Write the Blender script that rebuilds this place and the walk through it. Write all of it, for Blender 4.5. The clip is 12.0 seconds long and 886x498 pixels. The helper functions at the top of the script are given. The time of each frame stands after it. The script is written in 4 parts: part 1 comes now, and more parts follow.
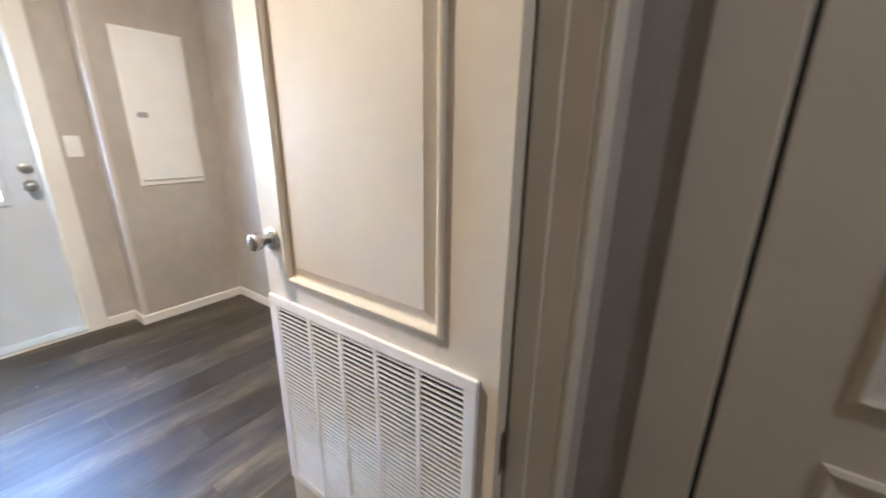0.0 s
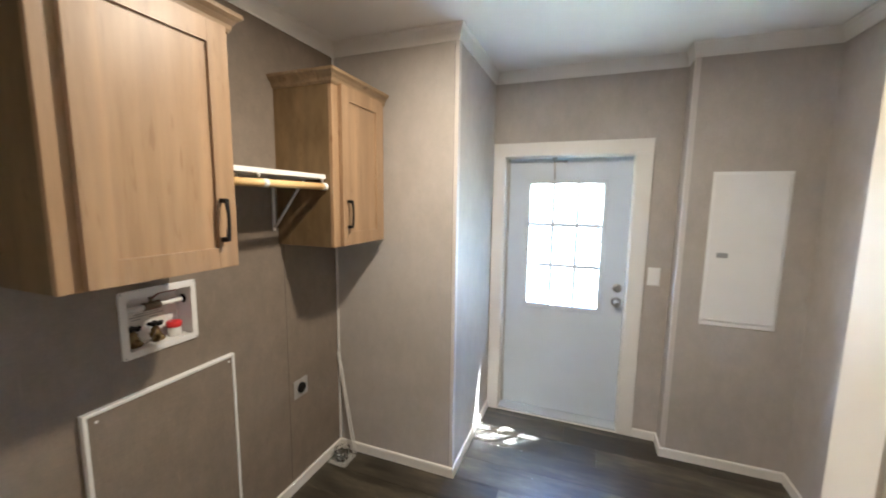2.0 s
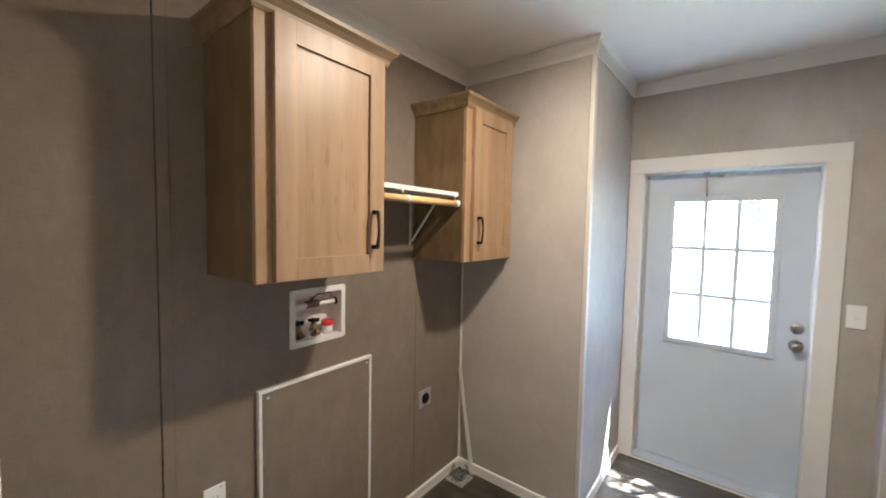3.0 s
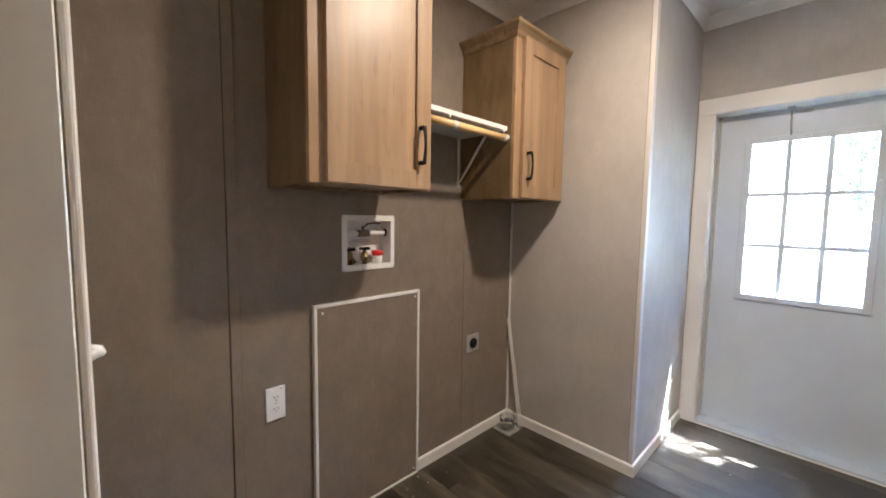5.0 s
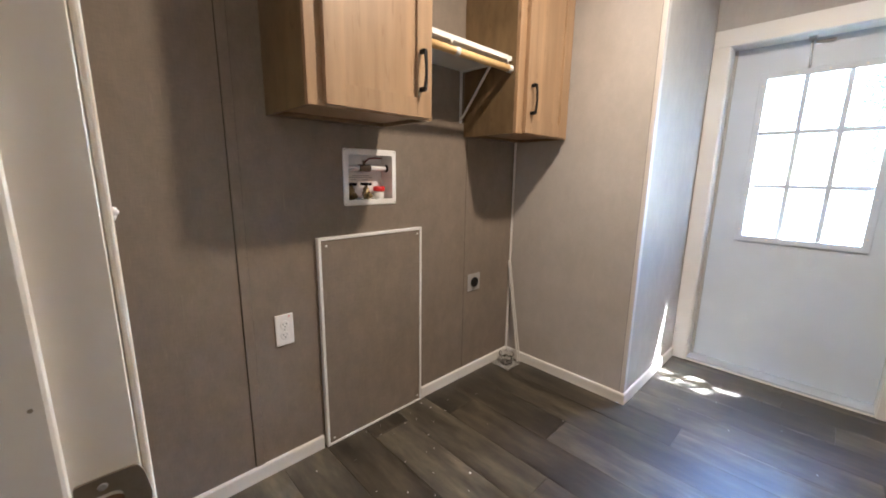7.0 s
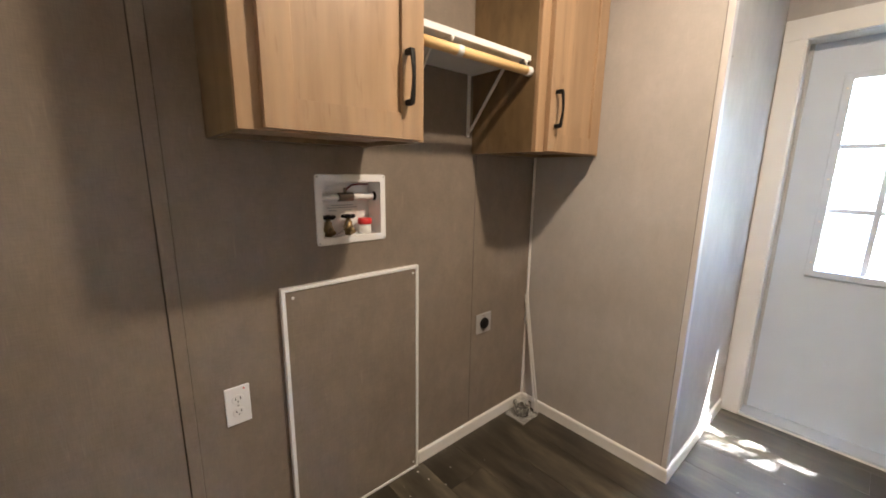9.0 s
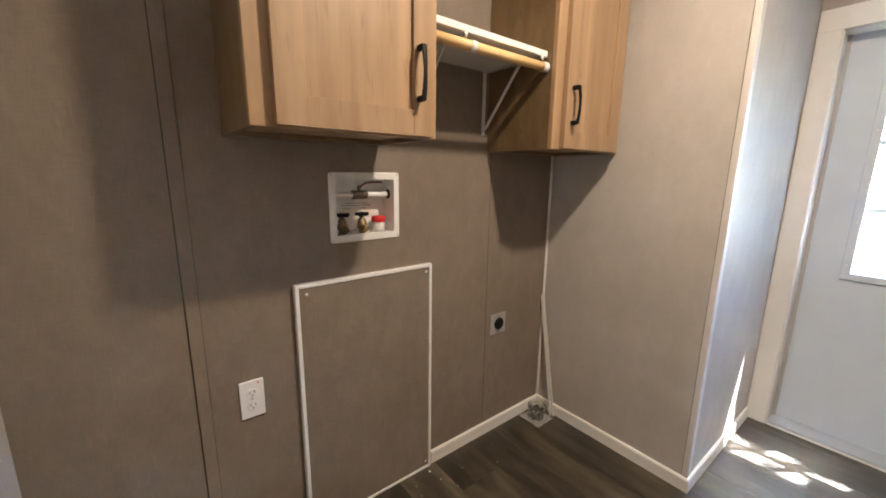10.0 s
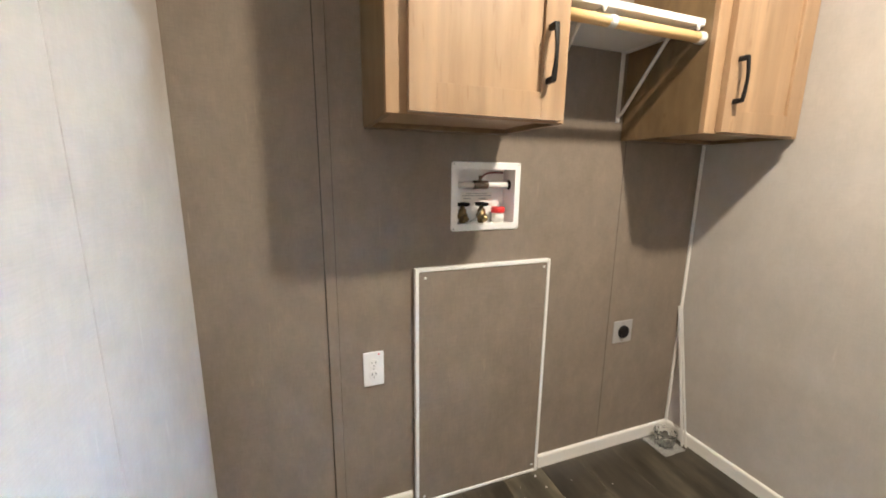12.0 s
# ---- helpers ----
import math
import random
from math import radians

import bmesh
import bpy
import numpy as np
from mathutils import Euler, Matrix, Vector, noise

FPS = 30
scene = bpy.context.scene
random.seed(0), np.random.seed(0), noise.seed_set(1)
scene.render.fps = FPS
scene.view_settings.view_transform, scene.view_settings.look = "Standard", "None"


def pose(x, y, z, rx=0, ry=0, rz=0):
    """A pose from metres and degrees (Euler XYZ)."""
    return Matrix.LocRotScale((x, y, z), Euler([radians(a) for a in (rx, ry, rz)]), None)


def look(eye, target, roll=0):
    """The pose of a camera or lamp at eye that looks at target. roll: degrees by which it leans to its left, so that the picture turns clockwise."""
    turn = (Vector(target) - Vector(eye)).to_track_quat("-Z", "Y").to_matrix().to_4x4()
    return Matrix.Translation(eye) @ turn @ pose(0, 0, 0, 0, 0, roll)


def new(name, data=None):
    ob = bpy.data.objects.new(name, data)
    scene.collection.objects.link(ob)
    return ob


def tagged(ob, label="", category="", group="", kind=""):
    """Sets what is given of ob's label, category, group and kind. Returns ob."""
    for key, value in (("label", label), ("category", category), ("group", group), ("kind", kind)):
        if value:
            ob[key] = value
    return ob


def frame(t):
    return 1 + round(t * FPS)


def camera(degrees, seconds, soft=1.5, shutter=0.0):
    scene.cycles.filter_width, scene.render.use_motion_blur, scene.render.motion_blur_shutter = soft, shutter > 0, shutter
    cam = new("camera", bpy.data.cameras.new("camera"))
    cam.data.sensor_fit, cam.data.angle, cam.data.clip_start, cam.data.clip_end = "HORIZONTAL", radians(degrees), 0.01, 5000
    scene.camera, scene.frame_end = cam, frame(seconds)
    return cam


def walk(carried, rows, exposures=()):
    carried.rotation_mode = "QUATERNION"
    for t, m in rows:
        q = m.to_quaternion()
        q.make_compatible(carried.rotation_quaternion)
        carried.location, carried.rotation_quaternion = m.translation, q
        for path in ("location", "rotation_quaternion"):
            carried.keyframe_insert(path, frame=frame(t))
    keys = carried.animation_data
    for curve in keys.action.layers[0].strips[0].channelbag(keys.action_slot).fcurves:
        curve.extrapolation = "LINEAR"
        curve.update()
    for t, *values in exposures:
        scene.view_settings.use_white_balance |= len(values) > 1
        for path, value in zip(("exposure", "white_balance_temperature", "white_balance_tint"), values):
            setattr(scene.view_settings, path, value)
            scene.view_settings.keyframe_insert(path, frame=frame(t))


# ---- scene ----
cam = camera(99.1, 12.0, soft=1.8, shutter=0.3)
PATH = [
    (0, (1.236, -2.198, 1.212), (2.802, -1.097, 0.632), 0.7),
    (0.2, (1.322, -2.155, 1.23), (2.713, -0.849, 0.633), 0.3),
    (0.5, (1.368, -2.081, 1.252), (2.429, -0.488, 0.673), 0.8),
    (1, (1.385, -1.934, 1.354), (1.67, -0.026, 0.827), 0.4),
    (1.5, (1.406, -1.902, 1.499), (1.115, 0.044, 1.14), 0.5),
    (2, (1.41, -1.908, 1.591), (0.712, -0.05, 1.338), 0.8),
    (2.5, (1.386, -1.932, 1.597), (0.371, -0.217, 1.437), 1.0),
    (3, (1.357, -1.938, 1.537), (0.128, -0.365, 1.419), 1.1),
    (3.2, (1.349, -1.935, 1.515), (0.069, -0.403, 1.385), 1.2),
    (4.8, (1.373, -1.935, 1.29), (-0.053, -0.54, 1.149), 0.9),
    (5, (1.383, -1.933, 1.27), (-0.046, -0.543, 1.107), 0.8),
    (5.5, (1.403, -1.937, 1.229), (-0.025, -0.555, 1.008), 0.9),
    (6, (1.421, -1.949, 1.181), (-0.007, -0.576, 0.903), 0.9),
    (6.5, (1.43, -1.951, 1.154), (0.011, -0.585, 0.804), 0.8),
    (7, (1.405, -1.945, 1.179), (-0.01, -0.585, 0.79), 0.8),
    (7.2, (1.369, -1.915, 1.179), (-0.046, -0.555, 0.793), 0.8),
    (8.8, (1.187, -1.66, 1.274), (-0.279, -0.355, 0.885), 0.7),
    (9, (1.19, -1.649, 1.287), (-0.29, -0.362, 0.892), 0.8),
    (9.5, (1.187, -1.644, 1.295), (-0.325, -0.396, 0.901), 0.8),
    (10, (1.198, -1.628, 1.277), (-0.346, -0.418, 0.885), 0.7),
    (10.5, (1.205, -1.626, 1.256), (-0.357, -0.439, 0.867), 0.8),
    (11, (1.221, -1.671, 1.215), (-0.404, -0.57, 0.826), 0.7),
    (11.5, (1.23, -1.694, 1.176), (-0.546, -0.86, 0.788), 0.7),
    (12, (1.192, -1.627, 1.237), (-0.649, -0.95, 0.847), 0.6),
]
EXPOSURES = [(0, 6.19, 5550, 7), (0.5, 5.54, 5550, 10), (1, 5.28, 5620, 10), (1.5, 5.45, 5480, 8), (2, 5.55, 5450, 5), (3, 5.51, 5480, 7), (5, 5.46, 5570, 10),
             (7, 5.69, 5570, 10), (9, 5.59, 5910, 10), (10.5, 5.61, 5910, 9), (11.3, 5.99, 5710, 6), (12, 6.33, 5450, 4)]
walk(cam, [(t, look(eye, target, roll)) for t, eye, target, roll in PATH], EXPOSURES)

# ---- light ----
SUN = Vector((0.29, 0.37, 1.0)).normalized()
world = bpy.data.worlds.new("sky_world")
scene.world = world
world.use_nodes = True
sky = world.node_tree.nodes.new("ShaderNodeTexSky")
sky.sky_type, sky.sun_disc = "NISHITA", False
sky.ozone_density, sky.dust_density = 3.5, 0.4
sky.sun_elevation, sky.sun_rotation = math.asin(SUN.z), math.atan2(SUN.x, SUN.y)
background = world.node_tree.nodes["Background"]
background.inputs["Strength"].default_value = 0.15
world.node_tree.links.new(sky.outputs[0], background.inputs["Color"])


def lamp(name, kind, m, energy, colour):
    ob = new(name, bpy.data.lights.new(name, kind))
    ob.data.energy, ob.data.color, ob.matrix_world = energy, colour, m
    return ob


sun = lamp("sun", "SUN", look(SUN * 30, (0, 0, 0)), 3.0, (1.0, 0.975, 0.94))
sun.data.angle = radians(0.53)
# the flush ceiling light of the laundry room, and the one of the hall
bulb = lamp("ceiling_bulb", "AREA", pose(1.145, -0.735, 2.424), 0.77, (1.0, 0.775, 0.545))
bulb.data.shape, bulb.data.size = "DISK", 0.12
hall_bulb = lamp("hall_bulb", "AREA", pose(1.55, -3.3, 2.430), 0.17, (1.0, 0.89, 0.80))
hall_bulb.data.shape, hall_bulb.data.size = "DISK", 0.18


# ---- materials ----
def material(name, colour, rough=0.5, metal=0.0, spec=0.5):
    m = bpy.data.materials.new(name)
    m.use_nodes = True
    b = m.node_tree.nodes["Principled BSDF"]
    b.inputs["Base Color"].default_value = (*colour, 1)
    b.inputs["Roughness"].default_value = rough
    b.inputs["Metallic"].default_value = metal
    b.inputs["Specular IOR Level"].default_value = spec
    return m, m.node_tree.nodes, m.node_tree.links, b


def mapped(n, l, scale):
    mp, geo = n.new("ShaderNodeMapping"), n.new("ShaderNodeNewGeometry")
    mp.inputs["Scale"].default_value = scale
    l.new(geo.outputs["Position"], mp.inputs["Vector"])
    return mp


def noise_node(n, l, scale, size, detail=4.0, rough=0.55):
    t = n.new("ShaderNodeTexNoise")
    t.inputs["Scale"].default_value, t.inputs["Detail"].default_value, t.inputs["Roughness"].default_value = size, detail, rough
    l.new(mapped(n, l, scale).outputs[0], t.inputs["Vector"])
    return t


def ramp(n, l, source, stops):
    r = n.new("ShaderNodeValToRGB")
    while len(r.color_ramp.elements) < len(stops):
        r.color_ramp.elements.new(0.5)
    for e, (p, c) in zip(r.color_ramp.elements, stops):
        e.position, e.color = p, (*c, 1)
    l.new(source, r.inputs["Fac"])
    return r


def mix(n, l, kind, fac, a, b):
    x = n.new("ShaderNodeMix")
    x.data_type, x.blend_type = "RGBA", kind
    for socket, value in ((x.inputs[0], fac), (x.inputs[6], a), (x.inputs[7], b)):
        if isinstance(value, (int, float)):
            socket.default_value = value
        elif isinstance(value, tuple):
            socket.default_value = (*value, 1)
        else:
            l.new(value, socket)
    return x.outputs[2]


def bump(n, l, b, height, strength, distance=0.002):
    k = n.new("ShaderNodeBump")
    k.inputs["Strength"].default_value, k.inputs["Distance"].default_value = strength, distance
    l.new(height, k.inputs["Height"])
    l.new(k.outputs[0], b.inputs["Normal"])


def shade(c, f):
    return tuple(v * f for v in c)


def wallpaper(name, colour, contrast=0.1, rough=0.68, gloss=0.2):
    """Vinyl-faced wall board: a fine woven linen print with soft blotches."""
    m, n, l, b = material(name, colour, rough, spec=gloss)
    warp = noise_node(n, l, (420, 420, 26), 1.0, 3.0)
    weft = noise_node(n, l, (30, 30, 420), 1.0, 3.0)
    blotch = noise_node(n, l, (1, 1, 1), 2.2, 5.0)
    w = mix(n, l, "MIX", 0.5, warp.outputs[0], weft.outputs[0])
    weave = ramp(n, l, w, [(0.36, shade(colour, 1 - contrast)), (0.64, shade(colour, 1 + contrast))])
    tone = ramp(n, l, blotch.outputs[0], [(0.3, (0.90, 0.90, 0.89)), (0.7, (1.07, 1.07, 1.08))])
    cloud, scuff = noise_node(n, l, (1, 1, 0.6), 16.0, 5.0, 0.65), noise_node(n, l, (70, 70, 7), 1.0, 2.0)
    c = mix(n, l, "MULTIPLY", 1.0, weave.outputs[0], tone.outputs[0])
    mottle = ramp(n, l, cloud.outputs[0], [(0.3, (1 - contrast,) * 3), (0.7, (1 + contrast,) * 3)])
    c = mix(n, l, "MULTIPLY", 1.0, c, mottle.outputs[0])
    marks = ramp(n, l, scuff.outputs[0], [(0.66, (1, 1, 1)), (0.80, (1 + contrast * 2.2,) * 3)])
    l.new(mix(n, l, "MULTIPLY", 1.0, c, marks.outputs[0]), b.inputs["Base Color"])
    bump(n, l, b, w, 0.25, 0.0008)
    return m


def painted(name, colour, rough=0.4, grain=0.04, size=60.0):
    m, n, l, b = material(name, colour, rough)
    fine, wide = noise_node(n, l, (1, 1, 1), size, 4.0), noise_node(n, l, (1, 1, 1), 3.0, 4.0)
    c = ramp(n, l, wide.outputs[0], [(0.3, shade(colour, 1 - grain)), (0.7, shade(colour, 1 + grain * 0.6))])
    l.new(c.outputs[0], b.inputs["Base Color"])
    r = ramp(n, l, fine.outputs[0], [(0.3, (rough * 0.85,) * 3), (0.7, (min(1, rough * 1.2),) * 3)])
    l.new(r.outputs[0], b.inputs["Roughness"])
    bump(n, l, b, fine.outputs[0], 0.12, 0.001)
    return m


def cabinet_wood(name, light, dark, along=(11, 11, 1.1)):
    """Printed alder: glued-up bands of slightly different tone, soft grain, short dark dashes and small knots."""
    m, n, l, b = material(name, light, 0.40, spec=0.45)
    mid = tuple((p + q) / 2 for p, q in zip(light, dark))
    band = noise_node(n, l, tuple(a * 1.1 if a > 5 else a * 0.12 for a in along), 1.0, 1.0)
    grain = noise_node(n, l, along, 2.2, 5.0, 0.6)
    dash = noise_node(n, l, tuple(a * 5 if a > 5 else a * 7 for a in along), 1.0, 2.0)
    base = ramp(n, l, grain.outputs[0], [(0.28, dark), (0.45, mid), (0.66, light)])
    tone = ramp(n, l, band.outputs[0], [(0.36, (0.84, 0.83, 0.82)), (0.46, (1.0, 0.99, 0.97)), (0.54, (0.93, 0.93, 0.94)), (0.64, (1.10, 1.08, 1.05))])
    c = mix(n, l, "MULTIPLY", 1.0, base.outputs[0], tone.outputs[0])
    dashes = ramp(n, l, dash.outputs[0], [(0.26, (0.74, 0.68, 0.62)), (0.36, (1, 1, 1))])
    c = mix(n, l, "MULTIPLY", 0.7, c, dashes.outputs[0])
    v = n.new("ShaderNodeTexVoronoi")
    v.inputs["Scale"].default_value = 1.0
    l.new(mapped(n, l, tuple(9 if a > 5 else 4.5 for a in along)).outputs[0], v.inputs["Vector"])
    knot = ramp(n, l, v.outputs["Distance"], [(0.03, (0.50, 0.38, 0.28)), (0.12, (1, 1, 1))])
    l.new(mix(n, l, "MULTIPLY", 0.65, c, knot.outputs[0]), b.inputs["Base Color"])
    bump(n, l, b, grain.outputs[0], 0.08, 0.0006)
    return m


def plank_vinyl(name):
    """Printed grey-brown oak planks, each with its own tone."""
    m, n, l, b = material(name, (0.1, 0.09, 0.08), 0.45, spec=0.8)
    info = n.new("ShaderNodeObjectInfo")
    shift = n.new("ShaderNodeVectorMath")
    shift.operation = "MULTIPLY_ADD"
    geo = n.new("ShaderNodeNewGeometry")
    comb = n.new("ShaderNodeCombineXYZ")
    for i in range(3):
        l.new(info.outputs["Random"], comb.inputs[i])
    shift.inputs[1].default_value = (37, 53, 11)
    l.new(comb.outputs[0], shift.inputs[0])
    l.new(geo.outputs["Position"], shift.inputs[2])
    mp = n.new("ShaderNodeMapping")
    mp.inputs["Scale"].default_value = (1.4, 5.5, 1)
    l.new(shift.outputs[0], mp.inputs["Vector"])
    grain, fine = n.new("ShaderNodeTexNoise"), n.new("ShaderNodeTexNoise")
    grain.inputs["Scale"].default_value, grain.inputs["Detail"].default_value, grain.inputs["Roughness"].default_value = 1.9, 6, 0.62
    fine.inputs["Scale"].default_value, fine.inputs["Detail"].default_value = 9.0, 3
    l.new(mp.outputs[0], grain.inputs["Vector"])
    l.new(mp.outputs[0], fine.inputs["Vector"])
    shade_of = n.new("ShaderNodeSeparateColor")
    l.new(info.outputs["Color"], shade_of.inputs[0])
    tone = ramp(n, l, shade_of.outputs[0], [(0.0, (0.026, 0.020, 0.013)), (0.4, (0.051, 0.042, 0.028)), (0.72, (0.096, 0.083, 0.058)), (1.0, (0.153, 0.137, 0.101))])
    g = ramp(n, l, grain.outputs[0], [(0.30, (0.34, 0.33, 0.31)), (0.44, (0.76, 0.76, 0.75)), (0.56, (1.30, 1.30, 1.29)), (0.70, (2.35, 2.32, 2.25))])
    c = mix(n, l, "MULTIPLY", 1.0, tone.outputs[0], g.outputs[0])
    f = ramp(n, l, fine.outputs[0], [(0.3, (0.8, 0.8, 0.8)), (0.7, (1.12, 1.12, 1.12))])
    l.new(mix(n, l, "MULTIPLY", 0.8, c, f.outputs[0]), b.inputs["Base Color"])
    r = ramp(n, l, grain.outputs[0], [(0.3, (0.38,) * 3), (0.7, (0.54,) * 3)])
    l.new(r.outputs[0], b.inputs["Roughness"])
    bump(n, l, b, fine.outputs[0], 0.2, 0.0006)
    return m


def metal_of(name, colour, rough):
    m, n, l, b = material(name, colour, rough, 1.0)
    t = noise_node(n, l, (1, 1, 1), 140.0, 3.0)
    r = ramp(n, l, t.outputs[0], [(0.3, (rough * 0.7,) * 3), (0.7, (min(1, rough * 1.4),) * 3)])
    l.new(r.outputs[0], b.inputs["Roughness"])
    return m


def see_through(name, colour, rough, ior=1.45):
    m, n, l, b = material(name, colour, rough)
    b.inputs["Transmission Weight"].default_value, b.inputs["IOR"].default_value = 1.0, ior
    return m


GREY = wallpaper("light_grey_wall", (0.475, 0.437, 0.396), 0.05, 0.60, 0.30)
TAUPE = wallpaper("taupe_accent_wall", (0.230, 0.189, 0.149), 0.085, 0.64, 0.24)
TRIM = painted("white_trim", (0.79, 0.765, 0.72), 0.38)
DOORWHITE = painted("cream_door_paint", (0.72, 0.66, 0.57), 0.36)
STEELDOOR = painted("white_steel_door", (0.615, 0.672, 0.74), 0.42)
# Door colour cut down to offset lamplight on the up-facing sill.
SILL = painted("dimmed_sill", (0.46, 0.50, 0.55), 0.5)
STRIP = painted("grey_shade_strip", (0.47, 0.465, 0.455), 0.85)
CEIL = painted("white_ceiling", (0.86, 0.85, 0.83), 0.8, 0.03, 220.0)
FLOOR = plank_vinyl("grey_brown_plank")
WOOD = cabinet_wood("alder_cabinet", (0.405, 0.270, 0.155), (0.310, 0.199, 0.110))
# Alder darkened so its colour carries the shade on cabinet sides and bottom rails.
SHADEDWOOD = cabinet_wood("alder_shaded", (0.218, 0.148, 0.073), (0.130, 0.086, 0.041), (7, 7, 2.6))
CROWNWOOD = cabinet_wood("alder_crown", (0.31, 0.216, 0.122), (0.225, 0.152, 0.085), (16, 1.1, 16))
RODWOOD = cabinet_wood("pine_rod", (0.74, 0.52, 0.25), (0.64, 0.43, 0.19), (14, 1.2, 14))
BLACK = painted("black_iron", (0.006, 0.005, 0.005), 0.62)
BLACK.node_tree.nodes["Principled BSDF"].inputs["Specular IOR Level"].default_value = 0.25
NICKEL = metal_of("satin_nickel", (0.45, 0.445, 0.435), 0.32)
STEEL = metal_of("strike_steel", (0.30, 0.25, 0.185), 0.42)
BRASS = metal_of("brass", (0.30, 0.23, 0.12), 0.38)
BRONZE = metal_of("valve_bronze", (0.22, 0.18, 0.14), 0.42)
PLASTIC = painted("white_plastic", (0.84, 0.832, 0.815), 0.32)
LEVER = painted("dark_red_coating", (0.16, 0.025, 0.025), 0.45)
RED = painted("red_plastic", (0.62, 0.03, 0.03), 0.35)
HOLEWOOD = painted("raw_wood_hole", (0.16, 0.085, 0.045), 0.8)
PLATE = painted("grey_outlet_plate", (0.36, 0.345, 0.33), 0.4)
# Near-black that stands in for the shade inside slots, holes and grille gaps.
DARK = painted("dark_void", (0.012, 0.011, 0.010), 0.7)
CORNER = painted("pale_corner_trim", (0.62, 0.580, 0.540), 0.45)
# Dark brown holds the shade of board seams; also colours the subfloor.
SEAM = painted("seam_shade_brown", (0.05, 0.042, 0.035), 0.7)
GLASS = see_through("window_glass", (1, 1, 1), 0.0, 1.1)
CLEAR = material("clear_plastic", (0.85, 0.85, 0.83), 0.12)[0]
CLEAR.node_tree.nodes["Principled BSDF"].inputs["Alpha"].default_value = 0.2
CUP = see_through("clear_cup", (0.93, 0.93, 0.92), 0.04, 1.35)
GREYPRINT = painted("grey_print", (0.35, 0.35, 0.36), 0.5)
GRASS = painted("dry_lawn", (0.47, 0.47, 0.37), 0.9, 0.3, 30.0)
BARK = painted("bark", (0.16, 0.12, 0.09), 0.9, 0.3, 25.0)
LEAF = painted("leaf", (0.08, 0.14, 0.035), 0.6, 0.4, 12.0)
SIDING = painted("siding", (0.6, 0.58, 0.55), 0.6)
SHADE = material("lit_glass_shade", (0.9, 0.88, 0.84), 0.4)
SHADE[3].inputs["Emission Color"].default_value = (1.0, 0.87, 0.73, 1)
SHADE[3].inputs["Emission Strength"].default_value = 0.04
SHADE = SHADE[0]


# ---- mesh helpers ----
PLACE = {}


def add_box(bm, x0, x1, y0, y1, z0, z1, bevel=0.0, segments=1):
    r = bmesh.ops.create_cube(bm, size=1.0)
    for v in r["verts"]:
        v.co = Vector(((x0 + x1) / 2 + v.co.x * (x1 - x0), (y0 + y1) / 2 + v.co.y * (y1 - y0), (z0 + z1) / 2 + v.co.z * (z1 - z0)))
    if bevel:
        edges = list({e for v in r["verts"] for e in v.link_edges})
        bmesh.ops.bevel(bm, geom=edges, offset=bevel, segments=segments, affect="EDGES", profile=0.5)
    return bm


def box(x0, x1, y0, y1, z0, z1, bevel=0.0, segments=1):
    return add_box(bmesh.new(), x0, x1, y0, y1, z0, z1, bevel, segments)


def add_lathe(bm, m, rings, steps=24):
    """A turned solid: rings of (radius, height) along the z axis of m."""
    loops = []
    for r, h in rings:
        loops.append([bm.verts.new(m @ Vector((r * math.cos(2 * math.pi * i / steps), r * math.sin(2 * math.pi * i / steps), h))) for i in range(steps)])
    for a, b in zip(loops, loops[1:]):
        for i in range(steps):
            f = bm.faces.new((a[i], a[(i + 1) % steps], b[(i + 1) % steps], b[i]))
            f.smooth = True
    bm.faces.new(loops[0][::-1])
    bm.faces.new(loops[-1])
    return bm


def lathe(m, rings, steps=24):
    return add_lathe(bmesh.new(), m, rings, steps)


def add_tube(bm, points, radius, steps=10):
    """A round bar along points."""
    pts = [Vector(p) for p in points]
    loops = []
    for i, p in enumerate(pts):
        d = (pts[min(i + 1, len(pts) - 1)] - pts[max(i - 1, 0)]).normalized()
        u = d.orthogonal().normalized() if i == 0 else (loops_u - d * loops_u.dot(d)).normalized()
        loops_u = u
        w = d.cross(u)
        loops.append([bm.verts.new(p + radius * (u * math.cos(2 * math.pi * k / steps) + w * math.sin(2 * math.pi * k / steps))) for k in range(steps)])
    for a, b in zip(loops, loops[1:]):
        for k in range(steps):
            f = bm.faces.new((a[k], a[(k + 1) % steps], b[(k + 1) % steps], b[k]))
            f.smooth = True
    bm.faces.new(loops[0][::-1])
    bm.faces.new(loops[-1])
    return bm


def tube(points, radius, steps=10):
    return add_tube(bmesh.new(), points, radius, steps)


def add_sweep(bm, a, b, normal, profile, miter_a=0.0, miter_b=0.0):
    """A profile of (distance out along normal, height) swept level from a to b; ends mitred by miter * distance out."""
    a, b, normal = Vector(a), Vector(b), Vector(normal)
    d = (b - a).normalized()
    ends = []
    for p, k in ((a, miter_a), (b, -miter_b)):
        ends.append([bm.verts.new(p + normal * o + Vector((0, 0, h)) + d * (k * o)) for o, h in profile])
    n = len(profile)
    for i in range(n):
        bm.faces.new((ends[0][i], ends[0][(i + 1) % n], ends[1][(i + 1) % n], ends[1][i]))
    bm.faces.new(ends[0][::-1])
    bm.faces.new(ends[1])
    bmesh.ops.recalc_face_normals(bm, faces=bm.faces)
    return bm


def sweep(*args, **named):
    return add_sweep(bmesh.new(), *args, **named)


